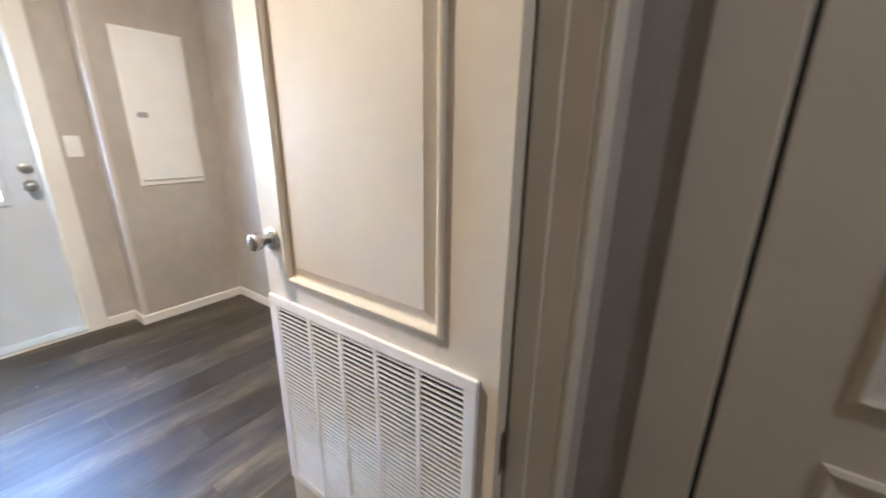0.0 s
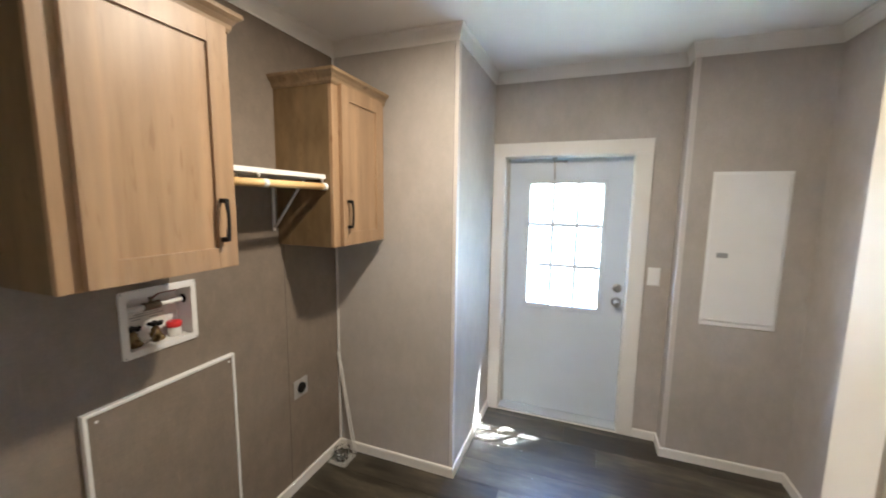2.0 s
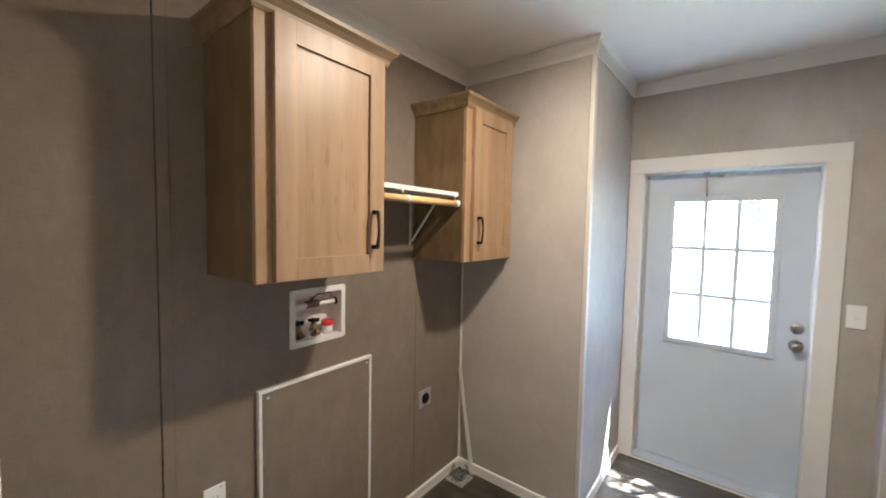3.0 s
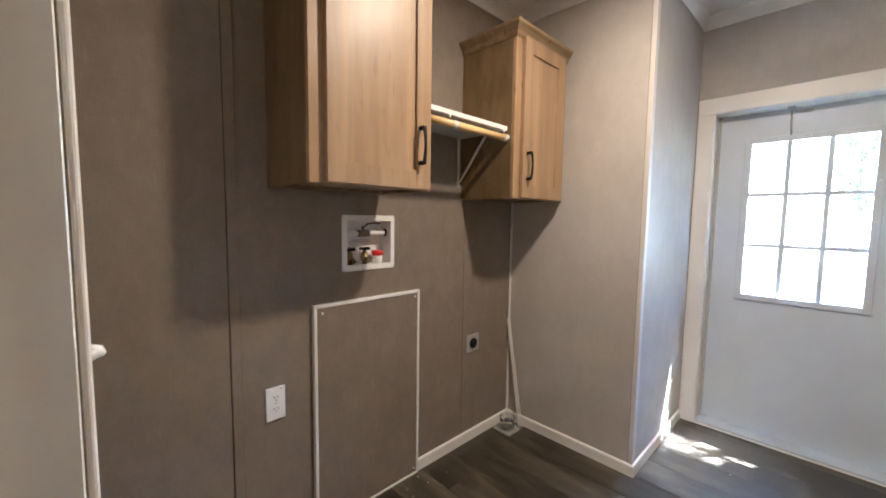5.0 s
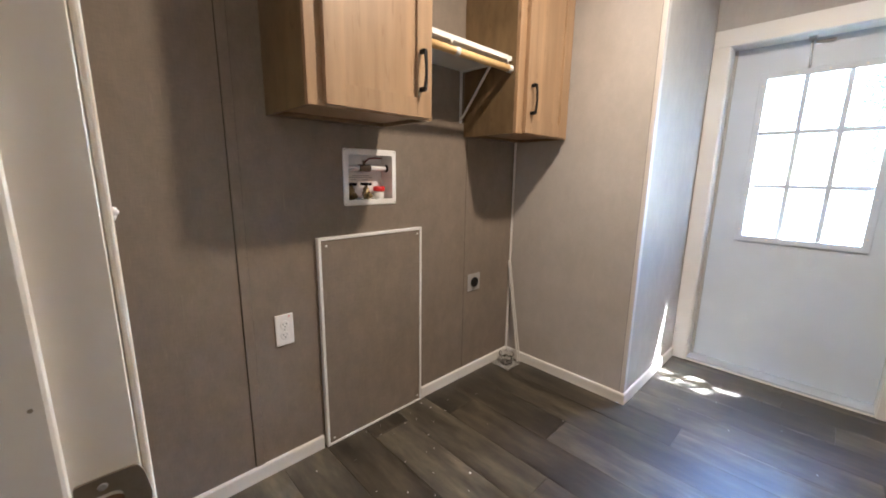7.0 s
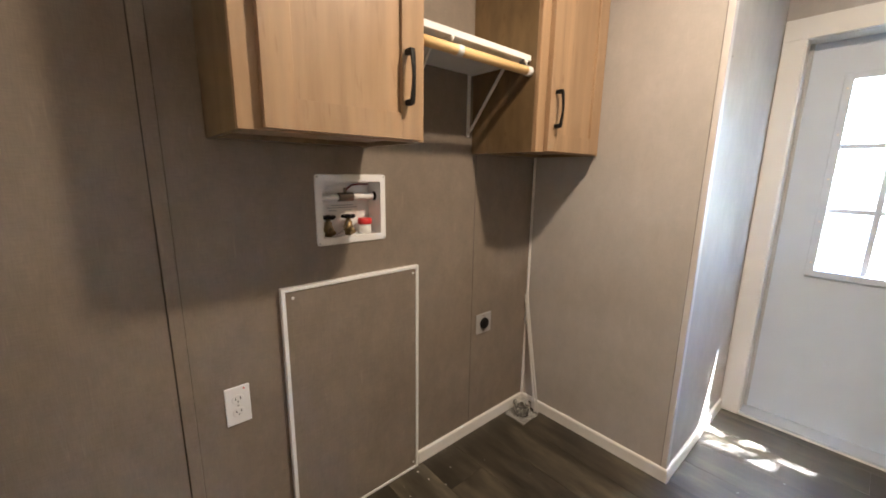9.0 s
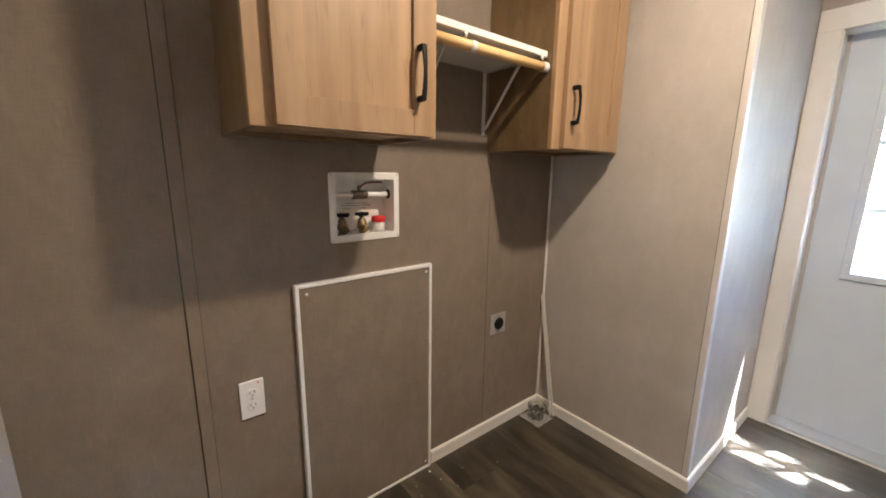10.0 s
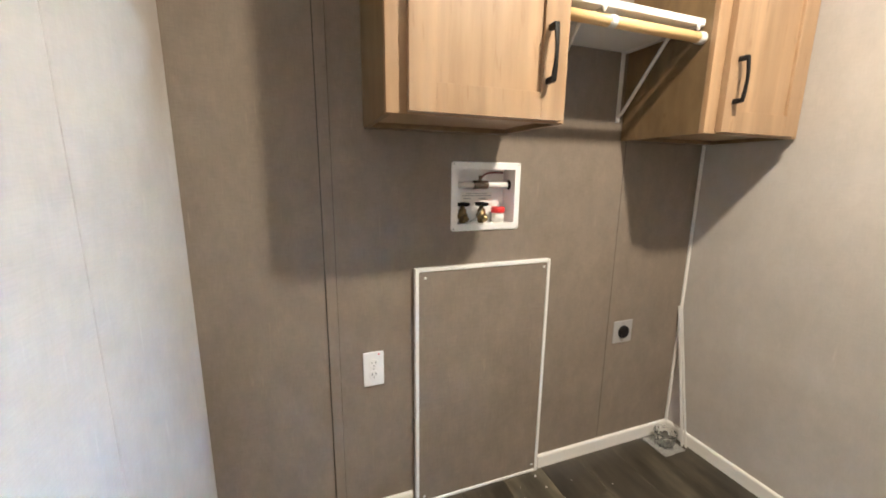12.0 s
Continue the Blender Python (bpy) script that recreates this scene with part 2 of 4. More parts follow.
def part(name, bm, mat, parent=None, label=""):
    """Links a bmesh, built at its place in the room, as one mesh object under parent."""
    xs = [v.co for v in bm.verts]
    lo = Vector([min(c[i] for c in xs) for i in range(3)])
    hi = Vector([max(c[i] for c in xs) for i in range(3)])
    at = Vector(((lo.x + hi.x) / 2, (lo.y + hi.y) / 2, lo.z))
    bmesh.ops.translate(bm, verts=bm.verts, vec=-at)
    bmesh.ops.recalc_face_normals(bm, faces=bm.faces)
    mesh = bpy.data.meshes.new(name)
    bm.to_mesh(mesh)
    bm.free()
    mesh.materials.append(mat)
    ob = new(name, mesh)
    PLACE[ob.name] = at
    if parent:
        ob.parent = parent
        ob.location = at - PLACE[parent.name]
    else:
        ob.location = at
    if label:
        ob["label"] = label
    return ob


def root(name, at, label, category, group="", kind=""):
    ob = new(name)
    ob.empty_display_size = 0.05
    ob.location = at
    PLACE[ob.name] = Vector(at)
    return tagged(ob, label, category, group, kind)


def setting(name, bm, mat, label, category):
    return tagged(part(name, bm, mat), label, category, kind="structure")


# ---- the room's shell ----
H = 2.56            # top of the walls, above the ceiling
YN, YE, YP = -1.936, 0.83, 0.67   # near wall, outer-door wall, breaker-panel wall
XR, XS = 2.57, 0.766             # far side wall, end of the stub wall
BOX = (-1.146, -0.915, 1.062, 1.260)   # hole for the washer outlet box
DOOR = (1.07, 1.775, 2.0)        # passage doorway
OUT = (0.845, 1.699, 1.914)      # outer doorway
HX0, HX1, HY = -1.2, 2.0, -4.6  # hall


def ceil(x, y):
    """The ceiling rises slightly towards the outer door."""
    return 2.472 + 0.016 * y


bm = box(-0.1, 0, YN, BOX[0], 0, H)
add_box(bm, -0.1, 0, BOX[1], 0, 0, H)
add_box(bm, -0.1, 0, BOX[0], BOX[1], 0, BOX[2])
add_box(bm, -0.1, 0, BOX[0], BOX[1], BOX[3], H)
add_box(bm, -0.14, -0.1, YN, 0, 0, H)
setting("wall_west", bm, TAUPE, "dark taupe linen-textured vinyl wall board", "wall")
bm = box(0, XS, 0, 0.1, 0, H)
add_box(bm, XS - 0.1, XS, 0.1, YE, 0, H)
setting("wall_stub", bm, GREY, "short light grey linen-textured partition wall", "wall")
bm = box(XS - 0.1, OUT[0], YE, 1.0, 0, H)
add_box(bm, OUT[1], XR, YE, 1.0, 0, H)
add_box(bm, OUT[0], OUT[1], YE, 1.0, OUT[2], H)
setting("wall_north", bm, GREY, "light grey wall board round the outer door", "wall")
setting("wall_panel_chase", box(1.938, XR, YP, YE, 0, H), GREY, "light grey wall chase holding the breaker panel", "wall")
setting("wall_east", box(XR, XR + 0.1, YN - 0.12, 1.0, 0, H), GREY, "light grey side wall brightened by daylight", "wall")
bm = box(-0.14, DOOR[0] - 0.012, YN - 0.12, YN, 0, H)
add_box(bm, DOOR[1] + 0.012, XR, YN - 0.12, YN, 0, H)
add_box(bm, DOOR[0] - 0.012, DOOR[1] + 0.012, YN - 0.12, YN, DOOR[2] + 0.012, H)
setting("wall_south", bm, GREY, "light grey wall with the passage doorway", "wall")
bm = box(-0.14, XR + 0.1, YN - 0.12, 1.0, 0, 0.03)
for v in bm.verts:
    v.co.z += ceil(v.co.x, v.co.y)
setting("ceiling", bm, CEIL, "white lightly textured ceiling", "ceiling")
# hall behind the doorway
bm = box(HX0 - 0.1, HX0, HY, YN - 0.12, 0, H)
add_box(bm, HX0, HX1, HY - 0.1, HY, 0, H)
add_box(bm, HX0 - 0.1, -0.14, YN - 0.12, YN, 0, H)
setting("wall_hall", bm, GREY, "light grey hall walls", "wall")
bm = box(HX1, HX1 + 0.1, HY, -3.05, 0, H)
add_box(bm, HX1, HX1 + 0.1, -2.27, YN - 0.12, 0, H)
add_box(bm, HX1, HX1 + 0.1, -3.05, -2.27, 2.03, H)
add_box(bm, HX1 + 0.1, HX1 + 0.14, HY, YN - 0.12, 0, H)
setting("wall_hall_end", bm, GREY, "light grey hall end wall with a doorway", "wall")
setting("ceiling_hall", box(HX0 - 0.1, HX1 + 0.14, HY - 0.1, YN - 0.12, H - 0.09, H), CEIL, "white hall ceiling", "ceiling")
setting("roof", box(-1.6, 3.6, HY - 0.4, 1.38, H + 0.02, H + 0.12), SIDING, "roof slab with a short eave", "roof")
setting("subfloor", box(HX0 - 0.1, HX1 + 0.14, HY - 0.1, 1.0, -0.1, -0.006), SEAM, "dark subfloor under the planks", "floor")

# ---- trim ----
CROWN = [(0, 0), (0, -0.080), (0.005, -0.080), (0.008, -0.072), (0.012, -0.048), (0.019, -0.022), (0.025, -0.012), (0.027, 0)]
BASE = [(0, 0), (0.0135, 0), (0.012, 0.02), (0.0115, 0.050), (0.0085, 0.056), (0.003, 0.058), (0, 0.058)]


def run(name, a, b, normal, profile, z, ma, mb, label, category, mat=TRIM):
    return setting(name, sweep((*a, z if z == 0 else ceil(*a)), (*b, z if z == 0 else ceil(*b)), normal, profile, miter_a=ma, miter_b=mb), mat, label, category)


RUNS = [  # start, end, out of the wall, mitres (1 inner corner, -1 outer)
    ((0, YN), (0, 0), (1, 0, 0), 1, 1),
    ((0, 0), (XS, 0), (0, -1, 0), 1, -1),
    ((XS, 0), (XS, YE), (1, 0, 0), -1, 1),
    ((XS, YE), (1.938, YE), (0, -1, 0), 1, 1),
    ((1.938, YE), (1.938, YP), (-1, 0, 0), 1, -1),
    ((1.938, YP), (XR, YP), (0, -1, 0), -1, 1),
    ((XR, YP), (XR, YN), (-1, 0, 0), 1, 1),
    ((XR, YN), (0, YN), (0, 1, 0), 1, 1),
]
for a, b, nrm, ma, mb in RUNS:
    run("crown_molding", a, b, nrm, CROWN, H, ma, mb, "white cove crown molding under the ceiling", "molding")
run("baseboard", (0, YN), (0, -1.304), (1, 0, 0), BASE, 0, 1, 0, "white baseboard along the taupe wall", "baseboard")
run("baseboard", (0, -0.750), (0, 0), (1, 0, 0), BASE, 0, 0, 1, "white baseboard along the taupe wall", "baseboard")
run("baseboard", (0, 0), (XS, 0), (0, -1, 0), BASE, 0, 1, -1, "white baseboard along the stub wall", "baseboard")
run("baseboard", (XS, 0), (XS, YE - 0.016), (1, 0, 0), BASE, 0, -1, 0, "white baseboard along the stub wall", "baseboard")
run("baseboard", (1.79, YE), (1.938, YE), (0, -1, 0), BASE, 0, 0, 1, "short white baseboard beside the outer door", "baseboard")
run("baseboard", (1.938, YE), (1.938, YP), (-1, 0, 0), BASE, 0, 1, -1, "short white baseboard at the chase", "baseboard")
run("baseboard", (1.938, YP), (XR, YP), (0, -1, 0), BASE, 0, -1, 1, "white baseboard below the breaker panel", "baseboard")
run("baseboard", (XR, YP), (XR, YN), (-1, 0, 0), BASE, 0, 1, 1, "white baseboard along the side wall", "baseboard")
run("baseboard", (0.99, YN), (0, YN), (0, 1, 0), BASE, 0, 0, 1, "white baseboard beside the doorway", "baseboard")
run("baseboard", (XR, YN), (1.86, YN), (0, 1, 0), BASE, 0, 1, 0, "white baseboard beside the doorway", "baseboard")

# battens and corner trims of the boards; dark strips stand in for shaded seams
setting("trim", box(0, 0.005, -1.578, -1.546, 0.058, H - 0.13, 0.001), TAUPE, "taupe batten strip over a board seam", "trim")
setting("trim", box(-0.001, 0.0006, -1.581, -1.578, 0.058, H - 0.13), SEAM, "thin dark strip for the shade of a board seam", "trim")
setting("trim", box(-0.001, 0.0006, -1.546, -1.5445, 0.058, H - 0.13), SEAM, "thin dark strip for the shade of a board seam", "trim")
setting("trim", box(-0.001, 0.0006, -0.4305, -0.4285, 0.058, 1.37), SEAM, "thin dark strip for the shade of a board seam", "trim")
setting("trim", box(0, 0.012, -0.012, 0, 0.058, H - 0.13, 0.003), TRIM, "slim white inside corner trim", "trim")
bm = box(XS - 0.019, XS + 0.003, -0.003, 0.0, 0.058, H - 0.13, 0.001)
add_box(bm, XS, XS + 0.003, 0.0, 0.034, 0.058, H - 0.13, 0.001)
setting("trim", bm, CORNER, "beige outside corner trim of the stub wall", "trim")
setting("trim", box(XS, XS + 0.0012, 0.0345, 0.0362, 0.058, H - 0.13), SEAM, "thin dark strip for the seam shade beside the corner trim", "trim")
setting("trim", lathe(pose(XS, 0.058, 1.703, 0, 90, 0), [(0.0045, -0.001), (0.0045, 0.001), (0.002, 0.0022)], 10), GREY, "small patch of filler over a nail", "trim")
setting("trim", box(XS - 0.0206, XS - 0.0192, -0.0012, 0, 0.058, H - 0.13), SEAM, "thin dark strip for the seam shade beside the corner trim", "trim")
bm = box(1.935, 1.962, YP - 0.003, YP, 0.058, H - 0.13, 0.001)
add_box(bm, 1.935, 1.938, YP, YP + 0.026, 0.058, H - 0.13, 0.001)
setting("trim", bm, CORNER, "beige outside corner trim of the chase", "trim")
setting("trim", box(0.498, 0.502, YN, YN + 0.0015, 0.058, H - 0.13), GREY, "thin grey board seam strip", "trim")


# ---- passage doorway ----
def doorway_frame():
    x0, x1, top = DOOR
    ya, yb = YN + 0.0065, YN - 0.133
    fr = root("door_frame_1", (x0, YN, 0), "cream-painted wooden passage door frame with casings", "door frame", kind="structure")
    part("jamb", box(x0 - 0.012, x0, YN - 0.12, YN, 0, top, 0.001), DOORWHITE, fr)
    part("jamb", box(x1, x1 + 0.012, YN - 0.12, YN, 0, top, 0.001), DOORWHITE, fr)
    part("head", box(x0 - 0.012, x1 + 0.012, YN - 0.12, YN, top, top + 0.012, 0.001), DOORWHITE, fr)
    part("stop", box(x0, x0 + 0.011, YN - 0.078, YN - 0.038, 0, top, 0.003, 2), DOORWHITE, fr)
    part("stop", box(x1 - 0.011, x1, YN - 0.078, YN - 0.038, 0, top, 0.003, 2), DOORWHITE, fr)
    part("stop", box(x0 + 0.011, x1 - 0.011, YN - 0.078, YN - 0.038, top - 0.011, top, 0.003, 2), DOORWHITE, fr)
    for side, (y0, y1) in (("room", (YN, ya)), ("hall", (yb, YN - 0.12))):
        for cx0, cx1 in ((x0 - 0.066, x0 - 0.004), (x1 + 0.004, x1 + 0.066)):
            part("casing", box(cx0, cx1, y0, y1, 0, top + 0.004, 0.004, 2), DOORWHITE, fr)
        part("casing", box(x0 - 0.066, x1 + 0.066, y0, y1, top + 0.004, top + 0.066, 0.004, 2), DOORWHITE, fr)
    part("nail", lathe(pose(x0 + 0.011, YN - 0.047, 1.033, 0, 90, 0), [(0.0014, -0.001), (0.0014, 0.0005)], 10), STEEL, fr, "sunken nail head")
    return fr


doorway_frame()


def strike_plate():
    """A rounded plate pierced by the latch hole, its lip running out to the casing."""
    x, yc, zc = DOOR[0], YN - 0.0195, 0.936
    st = root("strike_plate", (x, yc, zc - 0.028), "worn steel strike plate let into the door jamb", "strike plate")
    bm = bmesh.new()
    n, rings = 32, []
    for depth, grow in ((0.0, 0.0), (0.0018, 0.0), (0.0018, 1.0), (0.0, 1.0)):
        ring = []
        for k in range(n):
            c, q = math.cos(2 * math.pi * k / n), math.sin(2 * math.pi * k / n)
            e = 0.20 if c > 0 else 0.12
            sc, sq = math.copysign(abs(c) ** e, c), math.copysign(abs(q) ** e, q)
            outer = Vector((0.0180 * sc + (0.0055 * (1 - sq * sq) if c > 0 else 0), 0.0280 * sq))
            hole = Vector((-0.0040 + 0.0115 * math.copysign(abs(c) ** 0.45, c), 0.0140 * math.copysign(abs(q) ** 0.45, q)))
            p = outer.lerp(hole, grow)
            ring.append(bm.verts.new((x + depth, yc + p.x, zc + p.y)))
        rings.append(ring)
    for r, q in zip(rings, rings[1:]):
        for k in range(n):
            bm.faces.new((r[k], r[(k + 1) % n], q[(k + 1) % n], q[k]))
    part("plate", bm, STEEL, st)
    part("latch_recess", box(x, x + 0.0006, yc - 0.0165, yc + 0.0085, zc - 0.015, zc + 0.015), DOORWHITE, st, "cream jamb showing in the opening")
    part("latch_hole", lathe(pose(x + 0.0005, yc - 0.0005, zc, 0, 90, 0), [(0.0108, 0), (0.0105, 0.0004), (0.001, 0.0003)], 22), HOLEWOOD, st, "raw wood showing in the latch hole")
    for z in (zc - 0.0205, zc + 0.0205):
        part("screw", lathe(pose(x + 0.0018, yc - 0.003, z, 0, 90, 0), [(0.0029, 0), (0.0026, 0.0006), (0.001, 0.0002)], 12), NICKEL, st)


strike_plate()


def double_switch():
    """A two-gang toggle switch beside the doorway, one toggle up and one down."""
    x, z = 0.880, 1.133
    b = root("light_switch", (x, YN, z - 0.057), "white plastic double toggle switch beside the doorway", "light switch")
    part("plate", box(x - 0.058, x + 0.058, YN, YN + 0.0045, z - 0.057, z + 0.057, 0.002, 2), PLASTIC, b)
    for dx, tilt in ((-0.023, -1), (0.023, 1)):
        part("collar", box(x + dx - 0.0055, x + dx + 0.0055, YN + 0.0042, YN + 0.0060, z - 0.012, z + 0.012, 0.0006), PLASTIC, b)
        m = look((x + dx, YN + 0.004, z), (x + dx, YN - 0.0095, z - tilt * 0.0065))
        part("toggle", lathe(m, [(0.0042, 0), (0.0040, 0.006), (0.0046, 0.011), (0.0042, 0.0138), (0.0022, 0.0152)], 14), PLASTIC, b)
        for dz in (-0.030, 0.030):
            part("screw", lathe(pose(x + dx, YN + 0.0045, z + dz, -90, 0, 0), [(0.0030, 0), (0.0022, 0.0010)], 10), PLASTIC, b)


double_switch()


def door_knob(parent, x, y, z, sign):
    """A tulip knob on a rose, standing out along x by sign."""
    m = pose(x, y, z, 0, 90 * sign, 0)
    k = part("door_knob", lathe(m, [(0.010, 0.005), (0.0095, 0.018), (0.012, 0.023), (0.018, 0.033), (0.0215, 0.045), (0.0215, 0.052), (0.018, 0.055), (0.007, 0.056)], 28), NICKEL, parent, "satin nickel tulip knob")
    part("rose", lathe(m, [(0.029, 0), (0.029, 0.003), (0.025, 0.008), (0.012, 0.010)], 28), NICKEL, k)


def passage_door():
    xf, xb, y0, y1, z0, z1 = 1.725, 1.760, -1.972, -1.298, 0.012, 1.985
    d = root("door_1", (xb, y0, 0), "cream-painted panel door standing open with a return-air grille", "door", kind="structure")
    bm = box(xf, xb, y0, -1.845, z0, z1, 0.0015)
    add_box(bm, xf, xb, -1.405, y1, z0, z1, 0.0015)
    add_box(bm, xf, xb, -1.845, -1.405, z0, 0.877)
    add_box(bm, xf, xb, -1.845, -1.405, 1.847, z1)
    add_box(bm, xf + 0.011, xb - 0.010, -1.845, -1.405, 0.877, 1.847)
    part("leaf", bm, DOORWHITE, d)
    part("door_panel", box(xf - 0.001, xf + 0.011, -1.8145, -1.4355, 0.9075, 1.8165), DOORWHITE, d)
    # raised molding round the sunken panel, on the hall face
    a0, a1, c0, c1 = -1.858, -1.392, 0.864, 1.86
    prof = [(0.0, 0.0), (0.0, 0.004), (0.003, 0.008), (0.008, 0.009), (0.012, 0.006), (0.015, -0.006), (0.019, -0.009), (0.024, -0.008), (0.044, 0.001)]
    bm = bmesh.new()
    rings = []
    for o, p in prof:
        rings.append([bm.verts.new((xf - p, y, z)) for y, z in ((a0 + o, c0 + o), (a1 - o, c0 + o), (a1 - o, c1 - o), (a0 + o, c1 - o))])
    for r, s in zip(rings, rings[1:]):
        for i in range(4):
            bm.faces.new((r[i], r[(i + 1) % 4], s[(i + 1) % 4], s[i]))
    part("panel_molding", bm, DOORWHITE, d)
    door_knob(d, xf, -1.345, 0.963, -1)
    door_knob(d, xb, -1.345, 0.963, 1)
    # return-air grille
    g0, g1, b0, b1 = -1.935, -1.304, 0.205, 0.812
    bm = box(xf - 0.009, xf, g0, g1, b1 - 0.028, b1, 0.003, 2)
    add_box(bm, xf - 0.009, xf, g0, g1, b0, b0 + 0.028, 0.003, 2)
    add_box(bm, xf - 0.009, xf, g0, g0 + 0.028, b0 + 0.02, b1 - 0.02, 0.003, 2)
    add_box(bm, xf - 0.009, xf, g1 - 0.034, g1, b0 + 0.02, b1 - 0.02, 0.003, 2)
    g = part("return_air_grille", bm, PLASTIC, d, "white stamped metal return-air grille")
    # Added dark sheet paints the shade seen between the slats.
    part("gap_shade_sheet", box(xf - 0.0012, xf - 0.0002, g0 + 0.02, g1 - 0.02, b0 + 0.02, b1 - 0.02), DARK, g)
    for y in (-1.467, -1.578, -1.689, -1.803):
        part("mullion", box(xf - 0.0085, xf - 0.001, y - 0.006, y + 0.006, b0 + 0.02, b1 - 0.02, 0.001), PLASTIC, g)
    count = 44
    pitch = (b1 - b0 - 0.056) / count
    first = None
    for i in range(count):
        z = b0 + 0.028 + (i + 0.5) * pitch
        if first is None:
            bm = bmesh.new()
            ya, yb = g0 + 0.024, g1 - 0.03
            cs = [(-0.0082, -0.0006), (-0.0078, 0.0022), (-0.0016, 0.0004), (-0.0022, -0.0010)]
            e = [[bm.verts.new((xf + dx, y, z + dz)) for dx, dz in cs] for y in (ya, yb)]
            for k in range(4):
                bm.faces.new((e[0][k], e[0][(k + 1) % 4], e[1][(k + 1) % 4], e[1][k]))
            bm.faces.new(e[0][::-1])
            bm.faces.new(e[1])
            first = part("slat", bm, PLASTIC, g)
            at0 = first.location.copy()
        else:
            s = new("slat", first.data)
            s.parent, s.location = g, at0 + Vector((0, 0, i * pitch))
    for z in (0.25, 0.66, 1.75):
        hg = part("hinge", lathe(pose(1.767, -1.9655, z - 0.045), [(0.0055, 0), (0.0055, 0.09)], 12), STEEL, d, "dull steel hinge")
        part("hinge_leaf", box(1.742, 1.764, y0 - 0.0015, y0, z - 0.045, z + 0.045), STEEL, hg)
    return d


passage_door()


# ---- outer door ----
def outer_door():
    x0, x1, top = OUT
    fr = root("door_frame_2", (x0, YE, 0), "white casing and jambs round the outer door", "door frame", kind="structure")
    for cx0, cx1 in ((XS + 0.002, 0.852), (1.692, 1.788)):
        part("casing", box(cx0, cx1, YE - 0.015, YE, 0, top - 0.008, 0.003, 2), TRIM, fr)
    part("casing", box(XS + 0.002, 1.788, YE - 0.015, YE, top - 0.008, 1.998, 0.003, 2), TRIM, fr)
    part("jamb", box(x0, x0 + 0.011, YE, 1.0, 0, top), TRIM, fr)
    part("jamb", box(x1 - 0.011, x1, YE, 1.0, 0, top), TRIM, fr)
    part("head", box(x0 + 0.011, x1 - 0.011, YE, 1.0, top - 0.011, top), TRIM, fr)
    sill = part("threshold", box(x0 + 0.011, x1 - 0.011, YE - 0.002, 1.0, 0, 0.020, 0.003, 2), SILL, fr, "sill in the door's colour, darkened against the lamplight")
    part("nosing", box(x0 + 0.011, x1 - 0.011, YE - 0.010, YE - 0.002, 0, 0.009, 0.002, 2), TRIM, sill, "pale worn threshold nosing")
    # Grey strip painted in for the soft dark band between casing and door.
    part("shade_strip", box(x0 + 0.011, x0 + 0.027, 0.914, 0.9245, 0.020, top - 0.012, 0.003, 2), STRIP, fr, "grey strip standing in for the shaded band at the jamb")
    a, b, c, e = 1.022, 1.519, 0.840, 1.726
    l, r, y0, y1 = x0 + 0.013, x1 - 0.013, 0.925, 0.970
    d = root("door_2", (l, y0, 0), "white steel outer door, closed, with nine-pane window", "door", kind="structure")
    bm = box(l, a, y0, y1, 0.025, top - 0.014)
    add_box(bm, b, r, y0, y1, 0.025, top - 0.014)
    add_box(bm, a, b, y0, y1, 0.025, c)
    add_box(bm, a, b, y0, y1, e, top - 0.014)
    part("leaf", bm, STEELDOOR, d)
    w = root("window_1", (a, y0, c), "", "")
    w.parent = d
    w.location = Vector((a, y0, c)) - PLACE[d.name]
    bm = box(a - 0.03, a + 0.004, y0 - 0.012, y0, c - 0.03, e + 0.03, 0.004, 2)
    add_box(bm, b - 0.004, b + 0.03, y0 - 0.012, y0, c - 0.03, e + 0.03, 0.004, 2)
    add_box(bm, a - 0.02, b + 0.02, y0 - 0.0115, y0, c - 0.03, c + 0.004, 0.004, 2)
    add_box(bm, a - 0.02, b + 0.02, y0 - 0.0115, y0, e - 0.004, e + 0.03, 0.004, 2)
    part("window_frame", bm, STEELDOOR, w)
    bm = bmesh.new()
    for i in range(5):
        for x in (a - 0.013, b + 0.013):
            add_lathe(bm, pose(x, y0 - 0.012, c + 0.04 + i * (e - c - 0.08) / 4, 90, 0, 0), [(0.005, 0), (0.004, 0.001)], 10)
    for x in (a + 0.12, (a + b) / 2, b - 0.12):
        for z in (c - 0.013, e + 0.013):
            add_lathe(bm, pose(x, y0 - 0.012, z, 90, 0, 0), [(0.005, 0), (0.004, 0.001)], 10)
    part("screw_plugs", bm, TRIM, w)
    for i in range(3):
        for k in range(3):
            px, pz = a + (b - a) * i / 3, c + (e - c) * k / 3
            pane = part("pane", box(px + 0.0002, px + (b - a) / 3 - 0.0002, 0.945, 0.949, pz + 0.0002, pz + (e - c) / 3 - 0.0002), GLASS, w, "clear glass")
            pane.visible_shadow = False
    for i in (1, 2):
        x = a + (b - a) * i / 3
        part("muntin", box(x - 0.012, x + 0.012, y0 + 0.002, 0.944, c, e, 0.003), STEELDOOR, w)
        z = c + (e - c) * i / 3
        part("muntin", box(a, b, y0 + 0.003, 0.943, z - 0.012, z + 0.012, 0.003), STEELDOOR, w)
